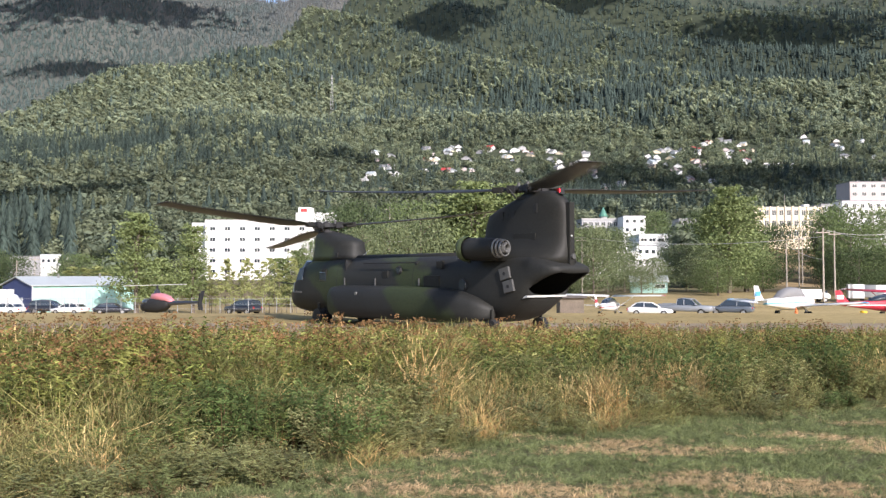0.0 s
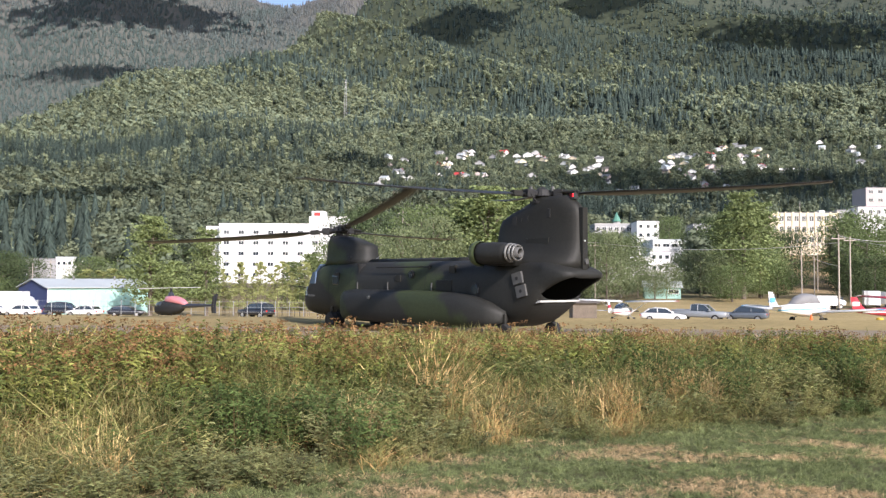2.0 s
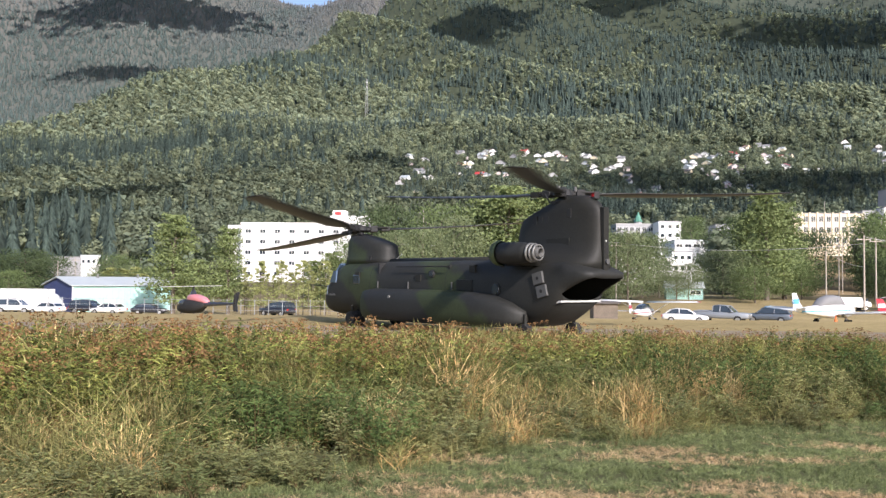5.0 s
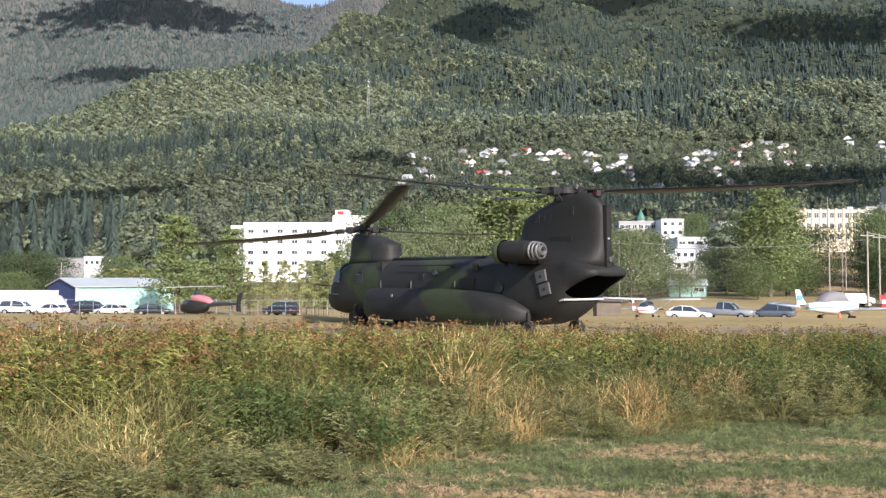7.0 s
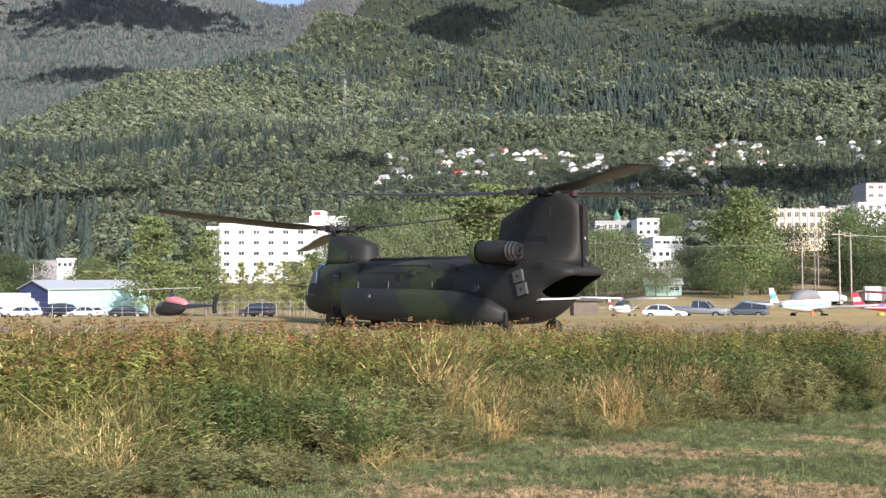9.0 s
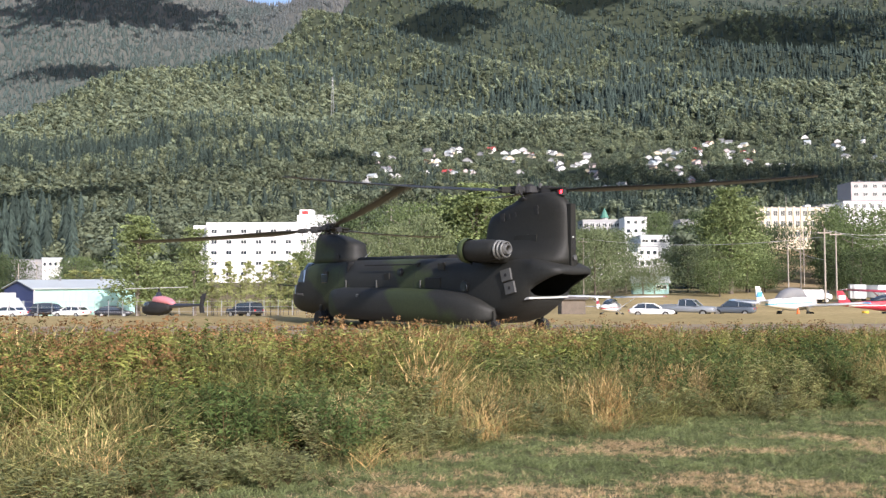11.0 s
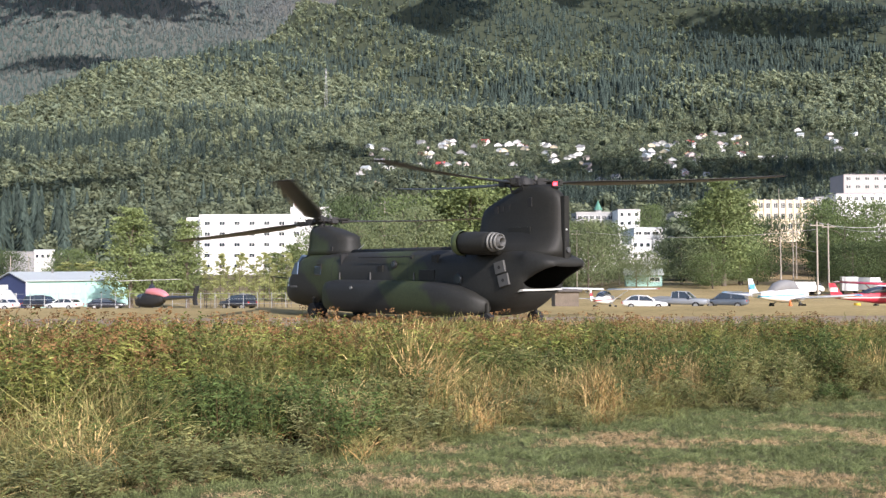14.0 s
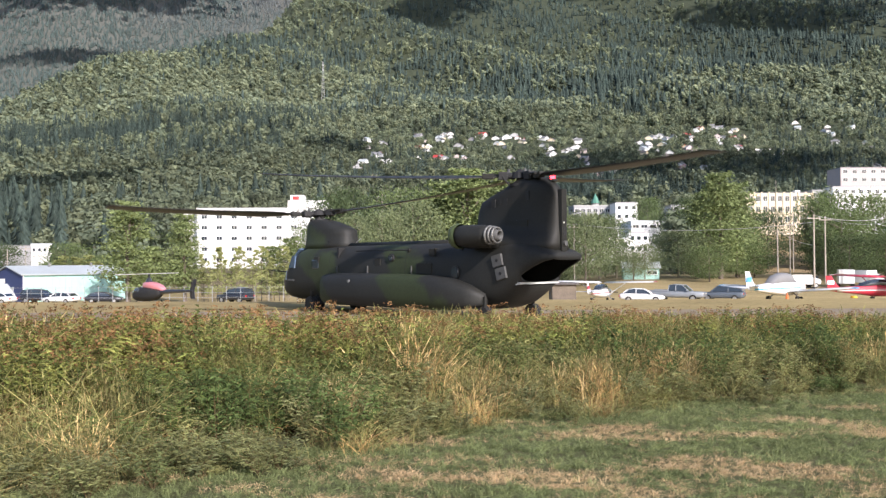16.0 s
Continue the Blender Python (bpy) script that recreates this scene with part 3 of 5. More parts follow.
def make_woods():
    def plant(count, d0, d1, low, high, p0=-190, p1=1760):
        d = np.exp(rng.uniform(math.log(d0), math.log(d1), count))
        p = rng.uniform(p0, p1, count)
        x = (p - 784) / FOCAL * d
        return x, d, p, ground_z(x, d)
    rows = []
    # slopes above the town, near to far
    for count, d0, d1, far in ((800, 195, 300, 0), (1900, 300, 480, 0), (5600, 480, 760, 0), (7500, 760, 1100, 0), (17000, 1100, 1800, 1), (20000, 1800, 3200, 1)):
        x, d, p, z = plant(count, d0, d1, 0, 1)
        keep = d < np.interp(p, CREST_P, CREST_D) + 40
        # clearings before houses and blocks, and the open bank
        for cp, cd, cw in CLEAR:
            keep &= ~((np.abs(p - cp) < cw * .55) & (d < cd + 8) & (d > cd - 32))
        for a0, a1, dd in ((330, 600, 268), (1330, 1460, 346), (1100, 1212, 312), (1025, 1110, 325), (10, 122, 245), (1490, 1650, 345), (1500, 1650, 415), (1370, 1450, 330)):
            keep &= ~((p > a0) & (p < a1) & (d < dd))
        m = patchiness(x, d, 190, 130, 0.6) + rng.normal(0, .55, count)
        bias = np.where(d > 1500, -0.40 + .85 * (p < 700), 0.50) + np.where(d < 600, 0.15, 0) - np.where((d < 480) & (p < 130), .7, 0) - np.where((d > 400) & (d < 620) & (p > 850), .25, 0) + np.where((d < 760) & (p > 130) & (p < 640), .45, 0)
        u = rng.random((count, 4))
        for i in np.flatnonzero(keep):
            if m[i] + bias[i] > 0.25:
                h = 9 + 9 * u[i, 0]
                g = u[i, 1]
                # brighter past 780 m; this and the tints' blue are haze put into colour
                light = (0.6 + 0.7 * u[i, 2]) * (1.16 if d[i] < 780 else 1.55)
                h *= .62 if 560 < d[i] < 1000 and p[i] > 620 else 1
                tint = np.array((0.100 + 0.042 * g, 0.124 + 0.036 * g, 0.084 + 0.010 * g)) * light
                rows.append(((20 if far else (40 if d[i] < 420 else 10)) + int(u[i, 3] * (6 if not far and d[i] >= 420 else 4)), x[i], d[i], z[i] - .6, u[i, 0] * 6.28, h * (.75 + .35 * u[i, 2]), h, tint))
            else:
                h = (9 + 17 * u[i, 0]) * (.6 if d[i] < 1000 and p[i] > 620 else .9)
                tint = np.array((0.058, 0.082, 0.068)) * (0.65 + 0.8 * u[i, 2])
                rows.append(((50 + int(u[i, 3] * 3)) if d[i] < 420 else int(u[i, 3] * 4) + (30 if far else 0), x[i], d[i], z[i] - .8, u[i, 1] * 6.28, h * (.34 + .14 * u[i, 1]), h, tint))
    protos = {**{i: CONIFERS[i] for i in range(5)}, **{10 + i: BROAD[i] for i in range(6)}, **{20 + i: BROAD_FAR[i] for i in range(4)}, **{30 + i: CONIFERS_FAR[i] for i in range(4)}, **{40 + i: BROAD_NEAR[i] for i in range(4)}, **{50 + i: CONIFERS_NEAR[i] for i in range(3)}}
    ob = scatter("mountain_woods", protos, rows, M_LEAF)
    tagged(ob, "mixed conifers and paler broadleaf trees covering the mountainside, tinted for haze", "woods", kind="stuff")
    # the further mountain
    rows = []
    n = 22000
    d = rng.uniform(2950, 4480, n)
    p = rng.uniform(-190, 760, n)
    x = (p - 784) / FOCAL * d
    z = ground_z(x, d)
    u = rng.random((n, 3))
    for i in range(n):
        # grey of the upper slope, plus blue haze mixed into both tints
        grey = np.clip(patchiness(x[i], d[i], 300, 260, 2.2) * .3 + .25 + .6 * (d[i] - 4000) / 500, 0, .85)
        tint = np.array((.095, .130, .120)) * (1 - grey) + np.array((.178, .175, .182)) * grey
        h = 14 + 12 * u[i, 0]
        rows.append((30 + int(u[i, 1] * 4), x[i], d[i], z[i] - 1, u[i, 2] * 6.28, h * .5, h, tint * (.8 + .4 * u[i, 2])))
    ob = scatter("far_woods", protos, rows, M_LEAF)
    tagged(ob, "sparse grey-green conifers on the further mountain, tinted bluish for haze", "woods", kind="stuff")


def place(px, d):
    """A spot on the land: picture column when looking straight ahead, and distance."""
    x = (px - 784) / FOCAL * d
    return x, d, float(ground_z(x, d))

# ------------------------------------------------------------ apron
def make_apron():
    bm = box(-60, 24.5, -0.55, 70, 35.0, -0.385)
    tagged(mesh_object("apron", bm, M_ASPHALT), "worn grey asphalt apron under the helicopter", "apron", kind="structure")


make_apron()

# ------------------------------------------------------------ trees near the field


def leafy_crown(n, seed, shape, size, tint):
    """Many small leaf sprays gathered in clumps; shape(z) gives the crown's half width at the height z (0 to 1)."""
    g = np.random.default_rng(seed)
    k = max(8, n // 45)
    cz = g.uniform(.12, .97, k)
    ca = g.uniform(0, 6.28, k)
    cr = np.array([shape(z) for z in cz]) * g.uniform(.25, 1.0, k) ** .6
    cc = np.stack((cr * np.cos(ca), cr * np.sin(ca), cz), -1)
    pick = g.integers(0, k, n)
    spread = np.array([.5 * shape(z) + .02 for z in cz])[pick][:, None]
    p = cc[pick] + g.normal(0, 1, (n, 3)) * spread * np.array((.55, .55, .40)) * np.array((1, 1, .55))
    e1 = g.normal(0, 1, (n, 3))
    e1 /= np.linalg.norm(e1, axis=1)[:, None]
    e2 = np.cross(e1, g.normal(0, 1, (n, 3)))
    e2 /= np.linalg.norm(e2, axis=1)[:, None]
    s = size * g.uniform(.6, 1.4, n)[:, None]
    v = np.stack((p + e1 * s, p - e1 * s * .5 + e2 * s * .8, p - e1 * s * .5 - e2 * s * .8), 1).reshape(-1, 3)
    shade = (g.uniform(.75, 1.25, k)[pick] * g.uniform(.85, 1.15, n))[:, None] * np.array(tint)
    return v, np.arange(3 * n).reshape(-1, 3), np.repeat(shade, 3, 0)


def poplar(z):
    return .17 * min(1, z / .25) * (1.05 - z) ** .55 + .015


def roundish(z):
    return .40 * math.sqrt(max(0.02, 1 - ((z - .55) / .52) ** 2))


def willow(z):
    return .46 * math.sqrt(max(0.02, 1 - ((z - .42) / .60) ** 2))


def sapling(z):
    return .10 * (1.1 - z) + .02


def make_tree(name, label, shape, n, seed, tint, size, trunk=.02):
    g = random.Random(seed)
    tree = thing(name, Matrix.Identity(4), label, "tree", group="trees along the field")
    bm = bmesh.new()
    rod((0, 0, -.03), (g.uniform(-.01, .01), 0, .5), trunk, trunk * .6, 8, bm)
    rod((0, 0, .5), (g.uniform(-.02, .02), .01, .93), trunk * .6, trunk * .15, 7, bm)
    for i in range(9):
        z, a = g.uniform(.15, .75), g.uniform(0, 6.28)
        w = shape(min(.95, z + .12)) * .8
        part("limb", rod((0, 0, z), (w * math.cos(a), w * math.sin(a), z + .14), trunk * .35, trunk * .1, 5), M_BARK, tree)
    part("trunk", bm, M_BARK, tree)
    v, f, c = leafy_crown(n, seed, shape, size, tint)
    crown = raw_mesh("crown", v, f, c, M_LEAF)
    crown.parent = tree
    return tree


PALE, MID, DEEP = (.215, .265, .108), (.140, .185, .074), (.080, .110, .050)
SPECIES = {
    "poplar": make_tree("poplar", "tall pale green poplar with loose foliage beside the field", poplar, 6500, 1, PALE, .0115),
    "broad": make_tree("broadleaf_tree", "full green broadleaf tree beside the field", roundish, 6500, 2, MID, .0135),
    "willow": make_tree("willow", "wide grey-green willow with hanging foliage", willow, 7000, 3, (.175, .210, .105), .013),
    "sapling": make_tree("young_poplar", "thin young poplar with sparse pale leaves", sapling, 900, 4, (.30, .32, .13), .015, .008),
    "deep": make_tree("dark_tree", "dark green broadleaf tree behind the field", roundish, 6500, 5, DEEP, .0135)}
USED = set()


def grow(kind, px, d, top, wide=1.0, turn=0.0):
    """A tree whose tip shows at the height top (picture row with a level view)."""
    x, y, z = place(px, d)
    h = 1.7 + (HORIZON - top) / FOCAL * d - z
    src = SPECIES[kind]
    m = Matrix.Translation((x, y, z)) @ pose(0, 0, 0, 0, 0, turn)
    if kind in USED:
        was = src.scale.copy()
        src.scale = (h * wide, h * wide, h)
        copy_thing(src, m)
        src.scale = was
    else:
        USED.add(kind)
        src.matrix_basis = m @ Matrix.Diagonal((h * wide, h * wide, h, 1))


for k, row in enumerate((
        ("poplar", 242, 118, 372, 1.4), ("poplar", 342, 120, 395, 1.15), ("poplar", 288, 160, 455, 1.8), ("poplar", 1290, 150, 325, 1.2), ("poplar", 900, 165, 320, 1.3), ("poplar", 838, 150, 316, 1.55), ("poplar", 795, 155, 340, 1.4), ("poplar", 1262, 165, 360, 1.3),
        ("poplar", 1320, 165, 345, 1.3), ("poplar", 530, 150, 440, 1.6), ("poplar", 495, 160, 455, 1.8), ("broad", 560, 170, 420, .8),
        ("willow", 690, 130, 392, .75), ("willow", 745, 135, 372, .75), ("willow", 640, 150, 400, .7), ("willow", 800, 160, 372, .8), ("broad", 720, 170, 352, .8), ("deep", 640, 200, 355, .8), ("deep", 600, 190, 372, .8), ("broad", 870, 170, 348, .8),
        ("willow", 1075, 185, 398, 1.0), ("broad", 1030, 190, 405, 1.0), ("willow", 1105, 165, 446, 1.0), ("willow", 1050, 150, 400, .8), ("willow", 1155, 150, 455, 1.0), ("broad", 1085, 190, 408, .8), ("broad", 1160, 275, 372, .6),
        ("willow", 1215, 165, 432, 1.3), ("willow", 1250, 150, 440, 1.2), ("broad", 1320, 155, 425, 1.0), ("broad", 1350, 160, 455, 1.2), ("deep", 1375, 240, 395, .9), ("deep", 1250, 260, 372, .9), ("deep", 1220, 255, 395, 1.1), ("broad", 1345, 290, 400, 1.0), ("deep", 1270, 200, 390, 1.0),
        ("broad", 1545, 160, 368, 1.0), ("broad", 1505, 150, 395, 1.0), ("broad", 1590, 165, 385, 1.0), ("broad", 1640, 160, 400, 1.0), ("deep", 1475, 150, 445, 1.1), ("deep", 1520, 140, 440, 1.2), ("deep", 1585, 145, 440, 1.2), ("broad", 1465, 240, 372, .8), ("broad", 1490, 250, 362, .9),
        ("deep", 25, 180, 452, 1.2), ("deep", -30, 190, 440, 1.2), ("deep", -85, 180, 448, 1.3), ("broad", 130, 190, 448, 1.0), ("broad", 165, 200, 455, 1.1), ("deep", 200, 210, 432, .9), ("deep", 300, 210, 430, .9), ("broad", 185, 170, 470, 1.1),
        ("willow", 1000, 160, 470, 1.1), ("willow", 1135, 145, 470, 1.3), ("broad", 1270, 140, 460, 1.3), ("broad", 955, 170, 420, 1.0), ("broad", 110, 150, 482, 1.2), ("broad", -60, 150, 478, 1.2))):
    grow(*row, turn=67 * k)
for k in range(26):
    grow("sapling", 372 + 6.2 * k + 3 * math.sin(5 * k), 118 + 9 * math.sin(3 * k), 468 + 14 * math.sin(7.3 * k), .9 + .3 * math.sin(2 * k), 50 * k)
for k in range(9):
    grow("sapling", 120 + 9 * k, 150, 478 + 10 * math.sin(4 * k), 2.0, 71 * k)

# ------------------------------------------------------------ buildings


def window(parent, m, w, h, panes=2, frame_mat=None, glass=None):
    """A framed window set into a wall: m puts its sill's middle on the wall, looking along -y."""
    f = part("window", box(-w / 2 - .06, -.06, -.06, w / 2 + .06, .05, h + .06), frame_mat or M_WHITE, parent)
    f.matrix_basis = m
    for i in range(panes):
        a = -w / 2 + w * i / panes + .05
        part("pane", box(a, -.09, .04, a + w / panes - .1, -.065, h - .04), glass or M_WINDOW, f)
    return f


def copy_part(ob, m):
    """A copy of a part and its sub-parts under the same thing, sharing the meshes."""
    c = ob.copy()
    scene.collection.objects.link(c)
    c.matrix_basis = m
    for k in ob.children:
        kk = k.copy()
        scene.collection.objects.link(kk)
        kk.parent = c
    return c


def block(name, label, px0, px1, d, top, wall, depth=12, roof=None, rows=0, cols=0, win=(1.6, 1.5), first=None, step=3.2, turn=0.0, parapet=.5, roof_mat=None, down=0.0, panes=2):
    """A flat-roofed building that fills the columns px0 to px1 at the distance d."""
    x0, x1 = (px0 - 784) / FOCAL * d, (px1 - 784) / FOCAL * d
    xm = (x0 + x1) / 2
    w = x1 - x0
    zg = float(min(ground_z(x0, d), ground_z(x1, d))) - .3
    h = 1.7 + (HORIZON - top) / FOCAL * d - zg
    b = thing(name, pose(xm, d, zg, 0, 0, turn), label, "building")
    part("wall", box(-w / 2, 0, 0, w / 2, depth, h), wall, b)
    r = box(-w / 2 - .15, -.15, h, w / 2 + .15, depth + .15, h + .3)
    part("roof", r, roof_mat or M_ROOFGREY, b)
    if parapet:
        part("parapet", box(-w / 2 - .12, -.12, h - .5, w / 2 + .12, .0 - .003, h - .003), wall, b)
    src = None
    for i in range(rows):
        for j in range(cols):
            m = pose(-w / 2 + w * (j + .5) / cols, 0, h - 1.1 - win[1] - step * i if first is None else first - step * i)
            if src is None:
                src = window(b, m, win[0], win[1], panes)
            else:
                copy_part(src, m)
    return b, w, h


def house(name, label, px, row, w, hgt, wall, roof, group="houses on the hillside", turn=0, back=0.0, ridge=None, cat="house"):
    """A gabled house; its eaves show near the picture row."""
    d = spot(px, row)
    x, y, z = place(px, d)
    zf = 1.7 + (HORIZON - row) / FOCAL * d - hgt
    b = thing(name, pose(x, y, zf, 0, 0, turn), label, cat, group)
    dp = w * .8
    part("wall", box(-w / 2, 0, -8, w / 2, dp, hgt), wall, b)
    rise = ridge or w * .28
    bm = bmesh.new()
    for s in (-1, 1):
        q = [(s * (w / 2 + .4), -.5, hgt - .25), (0, -.5, hgt + rise), (0, dp + .5, hgt + rise), (s * (w / 2 + .4), dp + .5, hgt - .25)]
        f = bm.faces.new([bm.verts.new(p) for p in q])
        r = bmesh.ops.extrude_face_region(bm, geom=[f])
        bmesh.ops.translate(bm, vec=(0, 0, .28), verts=[g for g in r["geom"] if isinstance(g, bmesh.types.BMVert)])
    part("roof", bm, roof, b)
    for yy in (.0, dp - .1):
        bm = bmesh.new()
        q = [(-w / 2, yy, hgt), (w / 2, yy, hgt), (0, yy, hgt + rise)]
        f = bm.faces.new([bm.verts.new(p) for p in q])
        r = bmesh.ops.extrude_face_region(bm, geom=[f])
        bmesh.ops.translate(bm, vec=(0, .1, 0), verts=[g for g in r["geom"] if isinstance(g, bmesh.types.BMVert)])
        part("gable", bm, wall, b)
    for j in (-.27, .25):
        window(b, pose(j * w, 0, hgt * .35), w * .18, hgt * .35, 1)
    part("door", box(-.5, -.06, -.2, .5, .05, hgt * .62), roof, b)
    return b


def spot(px, row):
    """The distance at which the land shows at that picture row, past the town's edge."""
    d = np.linspace(262, 2400, 2200)
    z = ground_z((px - 784) / FOCAL * d, d)
    r = HORIZON - FOCAL * (z - 1.7) / d
    i = np.flatnonzero(r <= row + 3)
    return float(d[i[0]]) if len(i) else 900.0


def make_buildings():
    # white six-storey block
    b, w, h = block("apartment_block", "large white six-storey block with rows of square windows", 363, 600, 250, 391, M_WHITE, 16, rows=5, cols=9, win=(1.7, 1.15), step=3.27, first=15.4, roof_mat=M_WHITE)
    part("stair_tower", box(w / 2 - 13.5, 1.5, h, w / 2 - 2, 9, h + 2.6), M_WHITE, b)
    part("lift_house", box(w / 2 - 13, 3, h + 2.6, w / 2 - 9, 8, h + 4.4), M_WHITE, b)
    part("side_wing", box(-w / 2 - 5.0, 3, 0, -w / 2 - .003, 14, h - .4), M_WHITE, b)
    part("red_sign", box(w / 2 - 12.3, 2.94, h + 2.9, w / 2 - 10.3, 2.985, h + 4.0), M_RED, b)
    # cream building with piers
    b, w, h = block("cream_hall", "cream stucco hall with piers and tall windows", 1338, 1456, 330, 367, M_CREAM, 14, rows=3, cols=9, win=(1.7, 2.2), step=4.2, roof_mat=M_ROOFGREY)
    for j in range(10):
        part("pier", box(-w / 2 + w * j / 9 - .3, -.35, 0, -w / 2 + w * j / 9 + .3, -.004, h + .5), M_CREAM, b)
    part("chimney", box(w * .28, 3, h, w * .36, 6, h + 1.4), M_WHITE, b)
    block("stucco_block", "pinkish four-storey block with dark windows", 1506, 1640, 400, 322, M_PINKWALL, 14, rows=2, cols=8, win=(2.2, 1.6), step=4)
    block("white_terrace", "long white flat-roofed building on the slope", 1492, 1650, 330, 356, M_WHITE, 12, rows=2, cols=11, win=(1.6, 1.6), step=3.4)
    block("grey_shop", "grey flat-roofed shop beside the terrace", 1455, 1495, 335, 362, M_GREYWALL, 10, rows=1, cols=4)
    block("white_tower_house", "narrow white block with a flat roof", 1104, 1143, 300, 383, M_WHITE, 10, rows=3, cols=3, win=(1.3, 1.3), panes=1)
    block("low_shop", "low grey shop with a pale flat roof", 1030, 1106, 310, 388, M_GREYWALL, 12, rows=1, cols=7, roof_mat=M_CONCRETE)
    block("white_warehouse", "white warehouse with a pale grey roof", 1132, 1208, 262, 416, M_WHITE, 18, rows=1, cols=5, win=(2, 1), step=3, roof_mat=M_ROOFPALE)
    block("white_office", "white office wall below the warehouse", 1128, 1162, 255, 436, M_WHITE, 8, rows=2, cols=3, win=(1.2, 1.2), panes=1)
    block("long_white_store", "long low white store seen through trees", 1010, 1130, 250, 446, M_WHITE, 14, rows=1, cols=6, roof_mat=M_ROOFPALE)
    block("grey_store", "low grey store with a white end wall", 15, 75, 230, 455, M_GREYWALL, 14, rows=0, cols=0, roof_mat=M_ROOFGREY)
    block("white_store", "low white store with small windows", 72, 120, 229, 452, M_WHITE, 14, rows=1, cols=5, win=(.8, .9), panes=1, roof_mat=M_ROOFPALE)
    block("grey_school", "pale grey building with a band of windows", 1203, 1233, 300, 388, M_GREYWALL, 10, rows=1, cols=4, win=(1.3, 1.4), panes=1)
    block("hospital_wing", "white three-storey building with bands of windows", 1345, 1420, 780, 288, M_WHITE, 22, rows=3, cols=8, win=(4.0, 2.2), step=4.6, panes=1)
    # turret roof
    x, y, z = place(1068, 330)
    t = thing("church_turret", pose(x, y, z), "slim turret with a pointed green roof", "tower")
    zt = 1.7 + (HORIZON - 366) / FOCAL * 330 - z
    part("turret_wall", rod((0, 0, 0), (0, 0, zt - 4), 1.5, 1.5, 8), M_GREYWALL, t)
    part("turret_roof", rod((0, 0, zt - 4), (0, 0, zt), 1.9, .05, 8), material("green copper", (.08, .22, .16), .6), t)
    # teal hangar
    ang = 50
    x, y, z = place(58, 126)
    hg = thing("teal_hangar", pose(x, y, z, 0, 0, ang), "pale teal metal hangar with a navy gable end and pale roof", "hangar")
    L, W, H, R = 17.5, 10.5, 4.1, 1.25
    part("long_wall", box(0, 0, -.5, L, .15, H), M_TEAL, hg)
    part("back_wall", box(0, W - .15, -.5, L, W, H), M_TEAL, hg)
    for xx, mm, nm in ((0, M_NAVY, "gable_wall"), (L - .15, M_TEAL, "far_gable_wall")):
        bm = bmesh.new()
        q = [(xx, .003, -.5), (xx, W - .003, -.5), (xx, W - .003, H), (xx, W / 2, H + R), (xx, .003, H)]
        f = bm.faces.new([bm.verts.new(p) for p in q])
        r = bmesh.ops.extrude_face_region(bm, geom=[f])
        bmesh.ops.translate(bm, vec=(.147 if xx else -.147, 0, 0), verts=[g for g in r["geom"] if isinstance(g, bmesh.types.BMVert)])
        part(nm, bm, mm, hg)
    bm = bmesh.new()
    for s in (0, 1):
        e = -.4 if s == 0 else W + .4
        q = [(-.45, e, H - .05), (L + .4, e, H - .05), (L + .4, W / 2, H + R + .06), (-.45, W / 2, H + R + .06)]
        f = bm.faces.new([bm.verts.new(p) for p in q])
        r = bmesh.ops.extrude_face_region(bm, geom=[f])
        bmesh.ops.translate(bm, vec=(0, 0, .14), verts=[g for g in r["geom"] if isinstance(g, bmesh.types.BMVert)])
    part("roof", bm, M_ROOFPALE, hg)
    for i in range(17):
        part("cladding_rib", box(.5 + i, -.05, -.4, .56 + i, -.003, H - .25), M_TEAL, hg)
    for v in (3.0, 5.6):
        part("hangar_door", box(-.26, v, -.4, -.15, v + 1.6, 2.2), M_ROOFPALE, hg)
    for u in (6, 13):
        part("roof_vent", rod((u, W * .42, H + 1), (u, W * .42, H + 1.9), .18, .18, 8), M_STEEL, hg)
    bm = rod((-.1, -.25, -.4), (-.1, -.25, H), .07, .07, 6)
    part("downpipe", bm, M_WHITE, hg)
    # teal shed
    x, y, z = place(1149, 150)
    sh = thing("teal_shed", pose(x, y, z, 0, 0, -8), "small pale teal shed with a grey roof", "shed")
    part("wall", box(-3.2, 0, -.5, 3.2, 4, 2.1), M_TEAL, sh)
    bm = loft([[(-3.5, -.4, 2.0), (3.5, -.4, 2.0), (3.5, -.4, 2.14), (-3.5, -.4, 2.14)], [(-3.5, 2, 3.1), (3.5, 2, 3.1), (3.5, 2, 3.24), (-3.5, 2, 3.24)], [(-3.5, 4.4, 2.0), (3.5, 4.4, 2.0), (3.5, 4.4, 2.14), (-3.5, 4.4, 2.14)]])
    part("roof", bm, M_ROOFPALE, sh)
    window(sh, pose(1.9, 0, .9), 1.8, .7, 2)
    # small brick-coloured hut behind the helicopter's tail
    x, y, z = place(1012, 62)
    hut = thing("small_hut", pose(x, y, z), "small brown hut on the dry field", "hut")
    part("wall", box(-.9, 0, -.3, .9, 2, 1.5), M_BARK, hut)
    part("roof", box(-1.1, -.2, 1.5, 1.1, 2.2, 1.65), M_ROOFDARK, hut)


